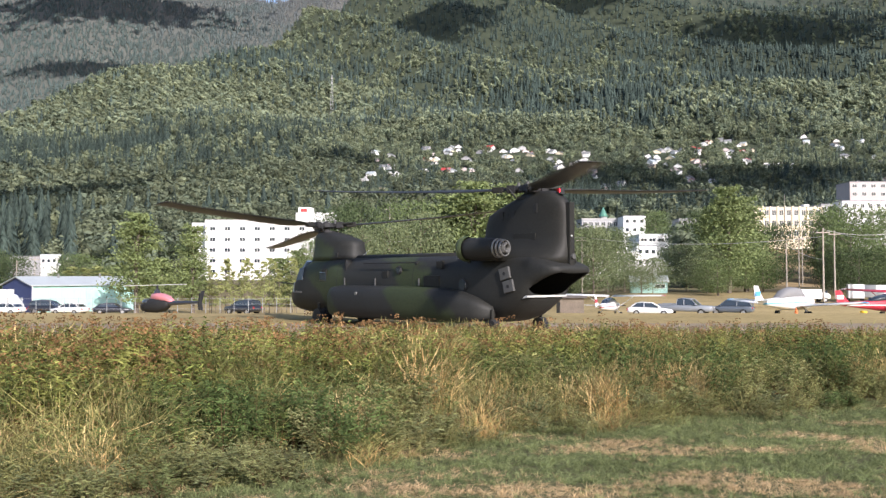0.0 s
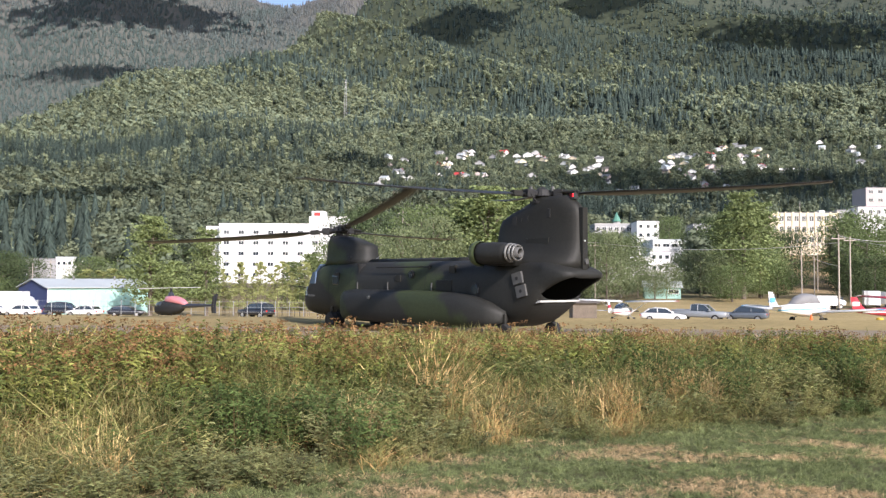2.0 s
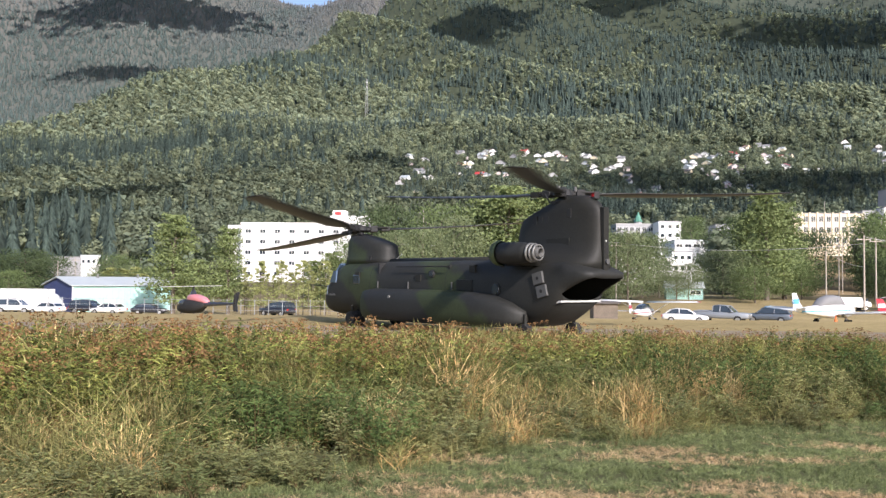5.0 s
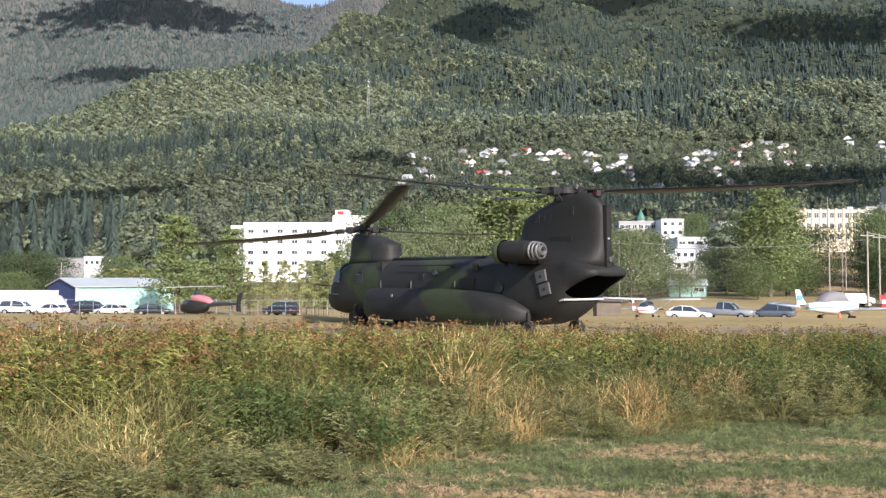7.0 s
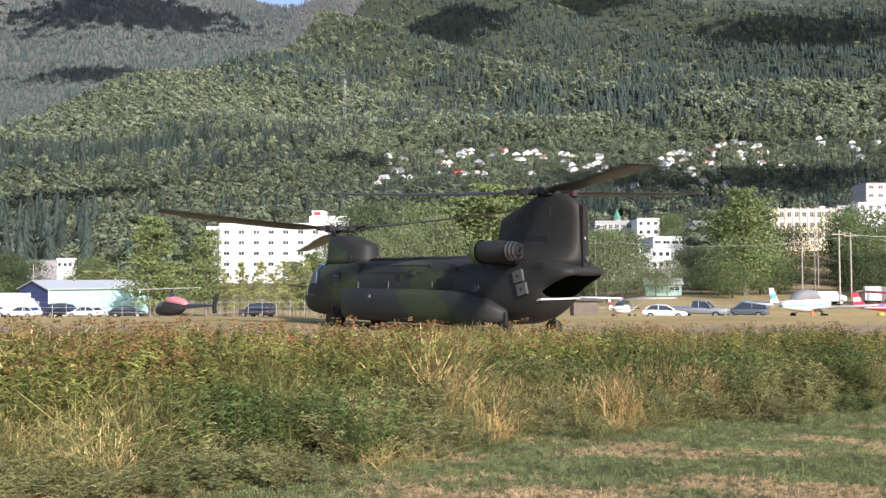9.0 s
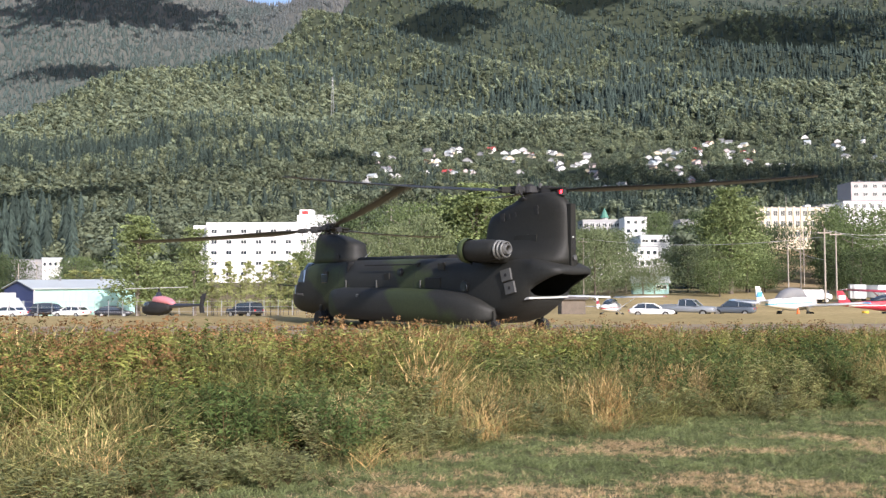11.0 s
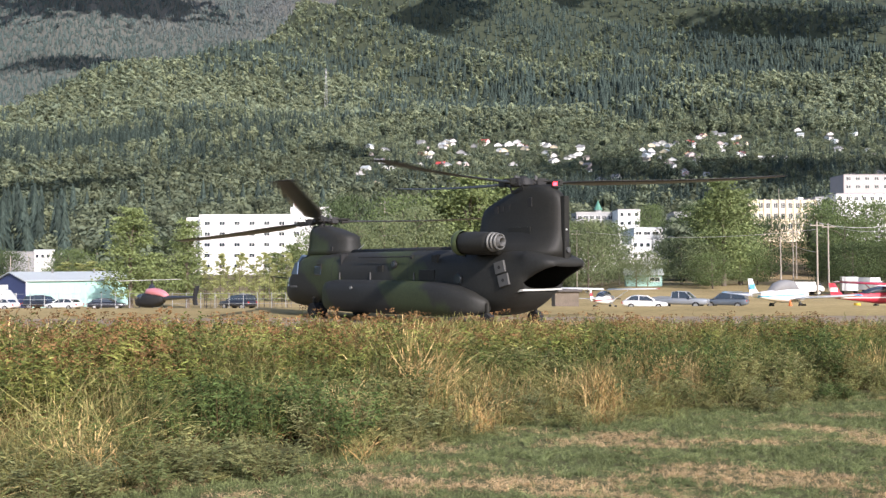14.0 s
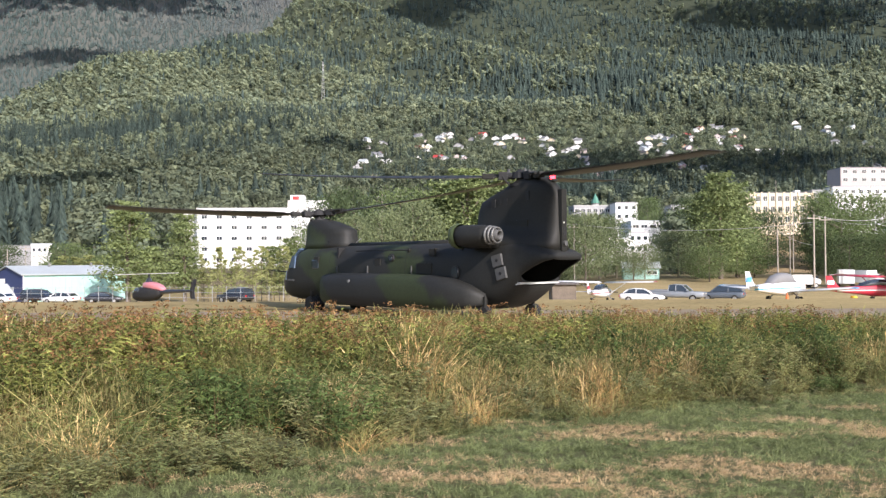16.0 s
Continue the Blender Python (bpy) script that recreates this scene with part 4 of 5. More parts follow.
M_HOUSES = [M_WHITE, M_WHITE, M_WHITE, M_CREAM, M_GREYWALL, M_PINKWALL, M_WHITE, M_RED]
M_ROOFS = [M_ROOFGREY, M_ROOFPALE, M_ROOFDARK, M_ROOFPALE, M_RED, M_ROOFGREY, M_ROOFPALE]
HOUSE_WORDS = {id(M_WHITE): "white", id(M_CREAM): "cream", id(M_GREYWALL): "grey", id(M_PINKWALL): "pinkish", id(M_RED): "red"}
ROOF_WORDS = {id(M_ROOFGREY): "grey shingle", id(M_ROOFPALE): "pale metal", id(M_ROOFDARK): "dark shingle", id(M_RED): "red", id(M_WHITE): "white"}
CLEAR = []      # columns, distance and half width kept free of trees
HOUSES = []
MAST_D = 1300.0


def plan_houses():
    CLEAR.append((586, MAST_D, 16))
    g = random.Random(11)
    rows = [(109, 306, 9, 0, 1), (138, 319, 8, 0, 0), (360, 300, 11, 4, 1), (463, 295, 10, 7, 4), (395, 354, 8, 3, 4), (430, 372, 8, 0, 0), (118, 425, 11, 3, 2), (460, 352, 12, 0, 3), (874, 262, 13, 0, 4), (912, 266, 12, 0, 6), (55, 315, 8, 0, 0), (690, 310, 12, 0, 6), (672, 296, 10, 0, 5), (797, 302, 11, 7, 4), (1150, 287, 10, 0, 6)]
    for x0, x1, y0, y1, n in ((645, 740, 268, 318, 8), (745, 960, 258, 306, 36), (960, 1070, 262, 302, 14), (1130, 1240, 262, 306, 20), (1230, 1340, 246, 290, 24), (1420, 1560, 235, 300, 14), (1190, 1260, 290, 325, 6), (560, 700, 330, 360, 7), (1050, 1130, 300, 345, 6), (1480, 1580, 310, 345, 5), (480, 530, 340, 366, 3)):
        for _ in range(n):
            rows.append((g.uniform(x0, x1), g.uniform(y0, y1), g.uniform(6.5, 11), g.randrange(7) if g.random() < .75 else 0, g.choice((0, 1, 2, 3, 5, 0, 2, 0, 2, 4, 5, 2, 0))))
    for px, row, w, a, b in rows:
        d = spot(px, row)
        HOUSES.append((px, row, w, a, b, g.uniform(-75, 75), g.uniform(3.2, 5.5)))
        CLEAR.append((px, d, (w * .75) * FOCAL / d))


plan_houses()
make_buildings()
for px, row, w, a, b, turn, hgt in HOUSES:
    wall, roof = M_HOUSES[a], M_ROOFS[b]
    house("house", "%s house with a %s roof among trees" % (HOUSE_WORDS[id(wall)], ROOF_WORDS[id(roof)]), px, row, w, hgt, wall, roof, turn=turn)

make_woods()

# ------------------------------------------------------------ clouds that shade the upper slopes


def make_cloud(name, x, y, z, rx, ry, seed):
    """Ragged puffs, close together in the middle and thinning out at the edge."""
    g = np.random.default_rng(seed)
    bm = bmesh.new()
    bmesh.ops.create_icosphere(bm, subdivisions=1, radius=1)
    bm.verts.ensure_lookup_table()
    v = np.array([p.co[:] for p in bm.verts])
    f = np.array([[p.index for p in q.verts] for q in bm.faces])
    bm.free()
    n = 900
    a, q = g.uniform(0, 6.28, n), np.minimum(np.abs(g.normal(0, .52, n)), 1.5)
    q = q * (1 + .22 * np.sin(3 * a + seed) + .14 * np.sin(7 * a + 2 * seed))
    s = g.uniform(.028, .068, n) * math.sqrt(rx * ry) * (1.6 - .8 * np.minimum(q, 1.2))
    c = np.stack((rx * q * np.cos(a), ry * q * np.sin(a), .12 * math.sqrt(rx * ry) * g.uniform(-.4, 1, n) * np.maximum(0, 1 - q)), -1)
    vs = (c[:, None] + v[None] * (s[:, None] * np.array((1, 1, .6)))[:, None]).reshape(-1, 3)
    fs = (f[None] + (np.arange(n) * len(v))[:, None, None]).reshape(-1, 3)
    ob = raw_mesh(name, vs, fs, np.ones((len(vs), 3)), M_CLOUD)
    ob.location = (x, y, z)
    tagged(ob, "white cumulus cloud drifting over the mountain", "cloud", kind="stuff")


M_CLOUD = material("cloud", (.85, .86, .88), 1.0, var=.05, scale=.005, fine=.03, spec=0)


def cloud_over(px, row, wide, high, seed, height):
    """A cloud whose shade falls on the slope in that direction, wide and high as seen from the field."""
    far = np.linspace(262, 4500, 4000)
    land = ground_z((px - 784) / FOCAL * far, far)
    hit = np.flatnonzero(HORIZON - FOCAL * (land - 1.7) / far <= row)
    i = int(hit[0]) if len(hit) else 3900
    d, z = float(far[i]), float(land[i])
    slope = (float(land[min(i + 60, 3999)]) - float(land[max(i - 60, 0)])) / (far[min(i + 60, 3999)] - far[max(i - 60, 0)])
    t = math.tan(_el)
    x = (px - 784) / FOCAL * d
    rx = wide / 2 / FOCAL * d
    ry = min(high / 2 / (FOCAL * max(.06, slope - z / d) / d) * (t + slope) / t, 900.0)
    k = height / t
    make_cloud("cloud", x + k * math.sin(_az), d + k * math.cos(_az), z + height, rx, ry, seed)


for k, row in enumerate(((190, 6, 520, 80, 600), (170, 122, 420, 30, 600), (790, 30, 260, 110, 600), (1010, 5, 300, 60, 600), (1400, 45, 520, 130, 600),
                         (1040, 322, 300, 50, 300), (1330, 325, 420, 60, 300), (1180, 345, 300, 40, 300), (70, 375, 200, 110, 250), (610, 290, 170, 30, 300))):
    cloud_over(row[0], row[1], row[2], row[3], k + 1, row[4])

# ------------------------------------------------------------ vehicles and aircraft on the field
M_TYRE = M_RUBBER
M_CHROME = material("bright wheel metal", (.55, .55, .55), .35, .8, var=.1)
M_LAMP = glass_material("headlamp glass", (.75, .75, .72))
M_TAIL = glass_material("tail lamp red", (.45, .03, .03))


def paint(name, col):
    m = material(name, col, .35, var=.05, scale=.8, fine=6)
    m.node_tree.nodes["Principled BSDF"].inputs["Coat Weight"].default_value = .6
    return m


def car(name, label, px, d, turn, col_mat, kind="sedan"):
    """A parked vehicle, nose along +x."""
    x, y, z = place(px, d)
    c = thing(name, pose(x, y, z, 0, 0, turn), label, "car" if kind != "pickup" else "pickup truck", "parked vehicles")
    if kind == "sedan":
        L, W, g, belt, roof, r = 4.5, 1.76, .24, .86, 1.42, .31
        low = [(2.25, .45, .62), (2.1, .30, .72), (1.3, g, .84), (.6, g, .90), (-1.3, g, .94), (-2.0, .28, .92), (-2.25, .42, .80)]
        cab = [(1.05, .90, .02), (.25, 1.36, .13), (-.75, roof, .15), (-1.35, 1.30, .12), (-1.85, .95, .02)]
        ax = (1.38, -1.32)
    elif kind == "suv":
        L, W, g, belt, roof, r = 4.7, 1.86, .34, 1.05, 1.78, .37
        low = [(2.3, .55, .85), (2.2, .40, 1.0), (1.2, g, 1.06), (0, g, 1.08), (-1.6, g, 1.10), (-2.2, .40, 1.10), (-2.35, .55, 1.0)]
        cab = [(1.15, 1.06, .02), (.45, 1.66, .12), (-.6, roof, .13), (-1.9, 1.72, .13), (-2.25, 1.12, .04)]
        ax = (1.42, -1.42)
    else:
        L, W, g, belt, roof, r = 5.7, 1.98, .45, 1.15, 1.88, .40
        low = [(2.8, .62, 1.0), (2.7, .48, 1.10), (1.5, g, 1.16), (0, g, 1.18), (-2.6, g, 1.18), (-2.85, .55, 1.16)]
        cab = [(1.35, 1.16, .02), (.65, 1.80, .12), (-.3, roof, .13), (-.75, 1.80, .10), (-.85, 1.16, .02)]
        ax = (1.75, -1.75)
    rings = [oval(u, W / 2 * (.86 if i in (0, len(low) - 1) else 1), a, b, 5, 20) for i, (u, a, b) in enumerate(low)]
    part("body", loft(rings), col_mat, c, smooth=True)
    # cabin: glass core with painted roof
    bm = bmesh.new()
    ring = []
    for s in (1, -1):
        ring.append([bm.verts.new((u, s * (W / 2 - .07 - inset * 1.2), zz)) for u, zz, inset in cab])
    for f in (ring[0], list(reversed(ring[1]))):
        bm.faces.new(f)
    k = len(cab)
    for i in range(k):
        j = (i + 1) % k
        bm.faces.new((ring[0][i], ring[1][i], ring[1][j], ring[0][j]))
    cabin = part("cabin_glass", bm, M_WINDOW, c)
    (u1, z1, i1), (u2, z2, i2), (u3, z3, i3) = cab[1], cab[2], cab[3]
    hw = W / 2 - .07 - .14
    part("roof", loft([oval(u1 + .05, hw, z1 - .05, z1 + .03, 4, 12), oval(u2, hw, z2 - .05, z2 + .035, 4, 12), oval(u3 - .05, hw, z3 - .05, z3 + .03, 4, 12)]), col_mat, c, smooth=True)
    for s in (1, -1):
        for a, b in ((cab[0], cab[1]), (cab[-1], cab[-2])):
            part("roof_post", rod((a[0], s * (W / 2 - .05 - a[2]), a[1]), (b[0], s * (W / 2 - .06 - b[2]), b[1]), .05, .045, 6), col_mat, c)
        um = (cab[1][0] + cab[3][0]) / 2
        part("door_post", rod((um, s * (W / 2 - .06), belt), (um, s * (W / 2 - .20), roof - .06), .045, .04, 6), col_mat, c)
        part("mirror", box(cab[0][0] - .25, s * (W / 2 + .02) - .09, belt + .02, cab[0][0] - .1, s * (W / 2 + .02) + .09, belt + .18, .03), col_mat, c)
        for u in ax:
            wheel = part("wheel", rod((u, s * (W / 2 - .22), r), (u, s * (W / 2 + .02), r), r, r, 20), M_TYRE, c)
            part("rim", rod((u, s * (W / 2 - .1), r), (u, s * (W / 2 + .035), r), r * .62, r * .58, 14), M_CHROME, wheel)
        part("headlight", box(low[0][0] - .08, s * W * .34 - .16, low[0][2] - .16, low[0][0] + .03, s * W * .34 + .16, low[0][2] - .02, .02), M_LAMP, c)
        part("tail_light", box(low[-1][0] - .03, s * W * .38 - .12, low[-1][2] - .22, low[-1][0] + .06, s * W * .38 + .12, low[-1][2] - .02, .02), M_TAIL, c)
    part("grille", box(low[0][0] - .03, -W * .2, low[0][1] + .1, low[0][0] + .035, W * .2, low[0][2] - .06, .01), M_BLACK if kind != "pickup" else M_CHROME, c)
    part("bumper", box(low[0][0] - .12, -W * .44, low[0][1] - .06, low[0][0] + .06, W * .44, low[0][1] + .1, .03), M_CHROME if kind == "pickup" else col_mat, c)
    if kind == "pickup":
        part("cargo_bed", box(-2.7, -W * .40, .9, -.95, W * .40, 1.185), M_BLACK, c)
        for s in (1, -1):
            part("bed_rail", box(-2.82, s * W * .46 - .05, 1.15, -.88, s * W * .46 + .05, 1.28, .02), col_mat, c)
    if kind == "suv":
        for s in (1, -1):
            part("roof_rail", rod((.3, s * .6, roof + .06), (-1.7, s * .6, roof + .05), .025, .025, 6), M_CHROME, c)
    return c


P_WHITE, P_GREY, P_SLATE = paint("white car paint", (.75, .75, .74)), paint("grey car paint", (.25, .27, .29)), paint("slate car paint", (.10, .12, .145))
P_DARK, P_REDCAR, P_BLUE = paint("black car paint", (.02, .022, .03)), paint("red car paint", (.35, .03, .03)), paint("sky blue paint", (.10, .36, .62))
P_PINK = paint("faded red cowling paint", (.55, .20, .22))

car("sedan", "white saloon car parked beside the dry field", 1149, 84, -14, P_WHITE)
car("pickup_truck", "grey crew-cab pickup truck parked on the field", 1214, 88, -30, P_GREY, "pickup")
car("sport_utility_car", "slate grey sport utility car parked on the field", 1293, 90, 150, P_SLATE, "suv")
car("sport_utility_car", "dark sport utility car behind the wire fence", 431, 100, 150, P_DARK, "suv")
for px, d, turn, mat, kind, word in ((12, 100, 170, P_WHITE, "sedan", "white"), (88, 104, -10, P_DARK, "suv", "dark"), (125, 102, 165, P_WHITE, "sedan", "white"), (200, 104, 10, P_DARK, "sedan", "dark"), (-45, 100, 5, P_WHITE, "suv", "white")):
    car("parked_car", "%s car parked before the hangar" % word, px, d, turn, mat, kind)


def airfoil(y0, x0, z0, chord, thick=.12):
    """A wing section at the span position y0, nose along +x."""
    return [(x0 + chord * c, y0, z0 + chord * thick * h) for c, h in ((.5, 0), (.38, .5), (.1, .75), (-.2, .45), (-.5, .05), (-.2, -.2), (.1, -.3), (.38, -.3))]


def small_plane(name, label, px, d, turn, low_wing, body_mat, trim_mat, span=9.5, length=7.2, cover=None, dz=0.0):
    x, y, z = place(px, d)
    p = thing(name, pose(x, y, z + dz, 0, 0, turn), label, "airplane", "parked light aircraft")
    k = length / 7.2
    st = [(2.6, .18, .75, 1.15), (2.45, .38, .62, 1.28), (1.6, .50, .52, 1.38), (.9, .56, .48, 1.45), (-.6, .55, .50, 1.45), (-2.2, .34, .70, 1.32), (-3.9, .16, .90, 1.22), (-4.5, .06, 1.0, 1.2)]
    part("fuselage", loft([oval(u * k, h, a, b, 2.8, 20) for u, h, a, b in st]), body_mat, p, smooth=True)
    part("stripe", loft([oval(u * k, h + .012, 1.0 - .1, 1.0 + .08, 3, 20) for u, h, a, b in st[2:7]]), trim_mat, p, smooth=True)
    top = 1.85 if not low_wing else 1.98
    rings = [oval(1.0 * k, .46, 1.2, 1.42, 2.6, 16), oval(.55 * k, .48, 1.2, top - .06, 2.6, 16), oval(-.3 * k, .48, 1.2, top, 2.6, 16), oval(-1.2 * k, .40, 1.2, top - .18, 2.6, 16), oval(-2.0 * k, .25, 1.15, 1.36, 2.6, 16)]
    part("canopy", loft(rings), cover or M_WINDOW, p, "grey canvas canopy cover" if cover else "", smooth=True)
    wz = .72 if low_wing else 1.92
    for s in (1, -1):
        dih = .32 if low_wing else .12
        part("wing", loft([airfoil(s * .3, .35 * k, wz, 1.5), airfoil(s * span * .33, .35 * k, wz + dih * .6, 1.45), airfoil(s * span / 2, .30 * k, wz + dih, 1.1), airfoil(s * (span / 2 + .12), .28 * k, wz + dih, .6)]), body_mat, p, smooth=True)
        part("wing_tip", loft([airfoil(s * (span / 2 - .02), .30 * k, wz + dih, 1.16), airfoil(s * (span / 2 + .2), .28 * k, wz + dih + .02, .6)]), trim_mat, p)
        part("tailplane", loft([airfoil(s * .05, -4.0 * k, 1.18, .95, .08), airfoil(s * 1.45, -4.1 * k, 1.2, .65, .08)]), body_mat, p, smooth=True)
        leg = part("landing_leg", rod((.3, s * .5, .75), (.2, s * 1.05, .3), .05, .04, 6), M_GREYPAINT, p)
        part("main_wheel", rod((.2, s * 1.0, .22), (.2, s * 1.16, .22), .22, .22, 16), M_TYRE, leg)
        if not low_wing:
            part("wing_strut", rod((.35, s * .5, .72), (.35, s * 2.3, 1.93), .04, .04, 6), body_mat, p)
    fin = []
    for zz, a, b in ((1.1, -3.4, -4.6), (1.5, -3.85, -4.68), (1.85, -4.1, -4.75), (2.1, -4.25, -4.8)):
        fin.append([(a * k, 0, zz), ((a * .6 + b * .4) * k, .05, zz), (b * k, 0, zz), ((a * .6 + b * .4) * k, -.05, zz)])
    f = part("fin", loft(fin), body_mat, p)
    part("fin_stripe", box(-4.66 * k, -.062, 1.45, -4.08 * k, .062, 1.75), trim_mat, f)
    leg = part("nose_leg", rod((2.0 * k, 0, .7), (2.05 * k, 0, .25), .04, .04, 6), M_GREYPAINT, p)
    part("nose_wheel", rod((2.05 * k, -.07, .2), (2.05 * k, .07, .2), .2, .2, 16), M_TYRE, leg)
    part("spinner", rod((2.55 * k, 0, .95), (2.9 * k, 0, .95), .17, .03, 12), trim_mat, p)
    part("propeller", box(2.68 * k, -.9, .90, 2.72 * k, .9, 1.0, .01), M_BLACK, p)
    return p


M_COVER = material("grey canvas", (.20, .20, .20), .9, var=.12, scale=2, fine=20, bump=.2)
P_PLANE, P_REDPLANE = paint("white aircraft paint", (.78, .78, .77)), paint("dark red aircraft paint", (.42, .03, .05))
small_plane("low_wing_airplane", "white and sky-blue low-wing light airplane with covered canopy", 1400, 53, 40, True, P_PLANE, P_BLUE, 8.8, 7.0, M_COVER, -.1)
small_plane("high_wing_airplane", "red and white high-wing light airplane parked on the field", 1575, 62, 14, False, P_REDPLANE, P_PLANE, 10.5, 7.4)
small_plane("high_wing_airplane", "white and orange-red high-wing airplane behind the weeds", 1078, 80, 62, False, P_PLANE, P_REDPLANE, 10.2, 7.0)


def small_helicopter():
    x, y, z = place(279, 58)
    h = thing("light_helicopter", pose(x, y, z, 0, 0, 146) @ Matrix.Diagonal((.88, .88, .84, 1)), "small black and faded red light helicopter parked before trees", "helicopter")
    st = [(1.7, .15, .7, 1.0), (1.5, .48, .5, 1.35), (.9, .66, .42, 1.62), (.1, .68, .42, 1.66), (-.7, .58, .5, 1.62), (-1.3, .35, .8, 1.5), (-1.6, .16, 1.05, 1.4)]
    part("cabin", loft([oval(u, a, b, c, 2.6, 20) for u, a, b, c in st]), M_BLACK, h, smooth=True)
    part("windscreen", loft([oval(1.45, .44, .8, 1.38, 2.5, 16), oval(1.1, .63, .95, 1.60, 2.5, 16), oval(.5, .69, 1.05, 1.62, 2.5, 16)]), M_WINDOW, h, smooth=True)
    part("cowling", loft([oval(.5, .30, 1.5, 1.72, 3.5, 16), oval(.2, .44, 1.5, 2.05, 3.5, 16), oval(-.5, .45, 1.45, 2.08, 3.5, 16), oval(-1.4, .34, 1.38, 1.85, 3.5, 16), oval(-2.0, .14, 1.3, 1.5, 3.5, 16)]), P_PINK, h, "faded red engine cowling", smooth=True)
    part("tail_boom", rod((-1.4, 0, 1.25), (-5.3, 0, 1.4), .22, .09, 12), P_DARK, h)
    part("tail_fin", loft([[(-5.0, -.03, .8), (-5.5, -.03, .75), (-5.5, .03, .75), (-5.0, .03, .8)], [(-4.9, -.03, 1.4), (-5.4, -.03, 1.4), (-5.4, .03, 1.4), (-4.9, .03, 1.4)], [(-5.3, -.03, 2.3), (-5.7, -.03, 2.35), (-5.7, .03, 2.35), (-5.3, .03, 2.3)]]), P_DARK, h)
    part("tail_rotor", box(-5.35, .16, .75, -5.27, .19, 2.15), M_BLACK, h)
    part("mast", rod((0, 0, 2.1), (0, 0, 2.75), .09, .07, 10), M_BLACK, h)
    part("mast_fairing", rod((0, 0, 2.05), (0, 0, 2.4), .3, .12, 12), P_DARK, h)
    for a in (0, 180):
        b = part("main_blade", box(.2, -.13, 2.72, 5.0, .13, 2.77, .01), M_PALE, h, "pale main rotor blade")
        b.matrix_basis = pose(0, 0, 0, 0, 0, a - 64)
    for s in (1, -1):
        part("skid", rod((1.6, s * .95, .06), (-1.5, s * .95, .06), .045, .045, 8), M_BLACK, h)
        for u in (.8, -.8):
            part("skid_leg", rod((u, s * .5, .55), (u, s * .95, .06), .04, .04, 6), M_BLACK, h)


small_helicopter()

# white box vans and a bus at the field's edge
def van(px, d, turn, L, H, label, mat):
    x, y, z = place(px, d)
    v = thing("box_van", pose(x, y, z, 0, 0, turn), label, "van", "parked vehicles")
    part("box_body", box(-L / 2, -1.1, .55, L / 2 - 1.5, 1.1, H, .06), mat, v)
    part("cab", loft([oval(L / 2 - 1.48, 1.0, .5, H * .82, 5, 16), oval(L / 2 - .9, 1.0, .5, H * .78, 5, 16), oval(L / 2 - .1, .95, .5, 1.35, 5, 16), oval(L / 2, .9, .55, 1.2, 5, 16)]), mat, v, smooth=True)
    part("windscreen", box(L / 2 - .82, -.85, 1.35, L / 2 - .45, .85, 1.8, .05), M_WINDOW, v)
    for s in (1, -1):
        for u in (L / 2 - .9, -L / 2 + 1.0):
            w = part("wheel", rod((u, s * .85, .38), (u, s * 1.1, .38), .38, .38, 16), M_TYRE, v)
            part("rim", rod((u, s * 1.0, .38), (u, s * 1.12, .38), .2, .2, 12), M_CHROME, w)


van(1512, 128, 68, 5.5, 2.7, "white box van on the bank behind the field", P_WHITE)
van(1548, 130, -70, 5.5, 2.5, "white box van with a short cab on the bank", P_WHITE)
van(1430, 125, 5, 6.0, 2.0, "pale trailer van on the bank", P_WHITE)
van(-20, 112, 0, 9.0, 3.3, "long white coach parked by the hangar", P_WHITE)
van(-75, 118, 8, 7.0, 3.0, "white box van parked by the hangar", P_WHITE)

# safety cone and fuel drum under the parked aircraft
def cone(px, d):
    x, y, z = place(px, d)
    c = thing("traffic_cone", pose(x, y, z), "bright orange traffic cone beside the airplane", "cone")
    mo = material("orange plastic", (.75, .16, .03), .5, var=.05)
    part("cone_body", rod((0, 0, .03), (0, 0, .5), .14, .03, 14), mo, c)
    part("cone_base", box(-.19, -.19, 0, .19, .19, .03, .008), mo, c)


cone(1408, 52)
x, y, z = place(1527, 60)
drum = thing("wheel_chock", pose(x, y, z), "yellow plastic drum beside the red airplane", "drum")
my = material("yellow plastic", (.72, .48, .03), .5, var=.06)
part("drum_body", rod((0, 0, 0), (0, 0, .5), .26, .24, 16), my, drum)
part("drum_lid", rod((0, 0, .5), (0, 0, .55), .22, .2, 16), my, drum)

# ------------------------------------------------------------ poles, wires, lamp, fence, mast


def pole(px, d, top, r=.14, arms=True, label="weathered wooden power pole with a crossarm"):
    x, y, z = place(px, d)
    zt = 1.7 + (HORIZON - top) / FOCAL * d
    p = thing("power_pole", pose(x, y, z - .3), label, "pole", "power poles")
    part("shaft", rod((0, 0, 0), (0, 0, zt - z + .3), r, r * .7, 10), M_WOODPOLE, p)
    if arms:
        part("crossarm", box(-1.0, -.06, zt - z - .4, 1.0, .06, zt - z - .25), M_WOODPOLE, p)
        for u in (-.85, 0, .85):
            part("insulator", rod((u, 0, zt - z - .25), (u, 0, zt - z - .02), .05, .03, 8), M_GREYPAINT, p)
    else:
        part("insulator", rod((0, 0, zt - z + .3), (0, 0, zt - z + .42), .05, .03, 8), M_GREYPAINT, p)
    return Vector((x, y, zt))


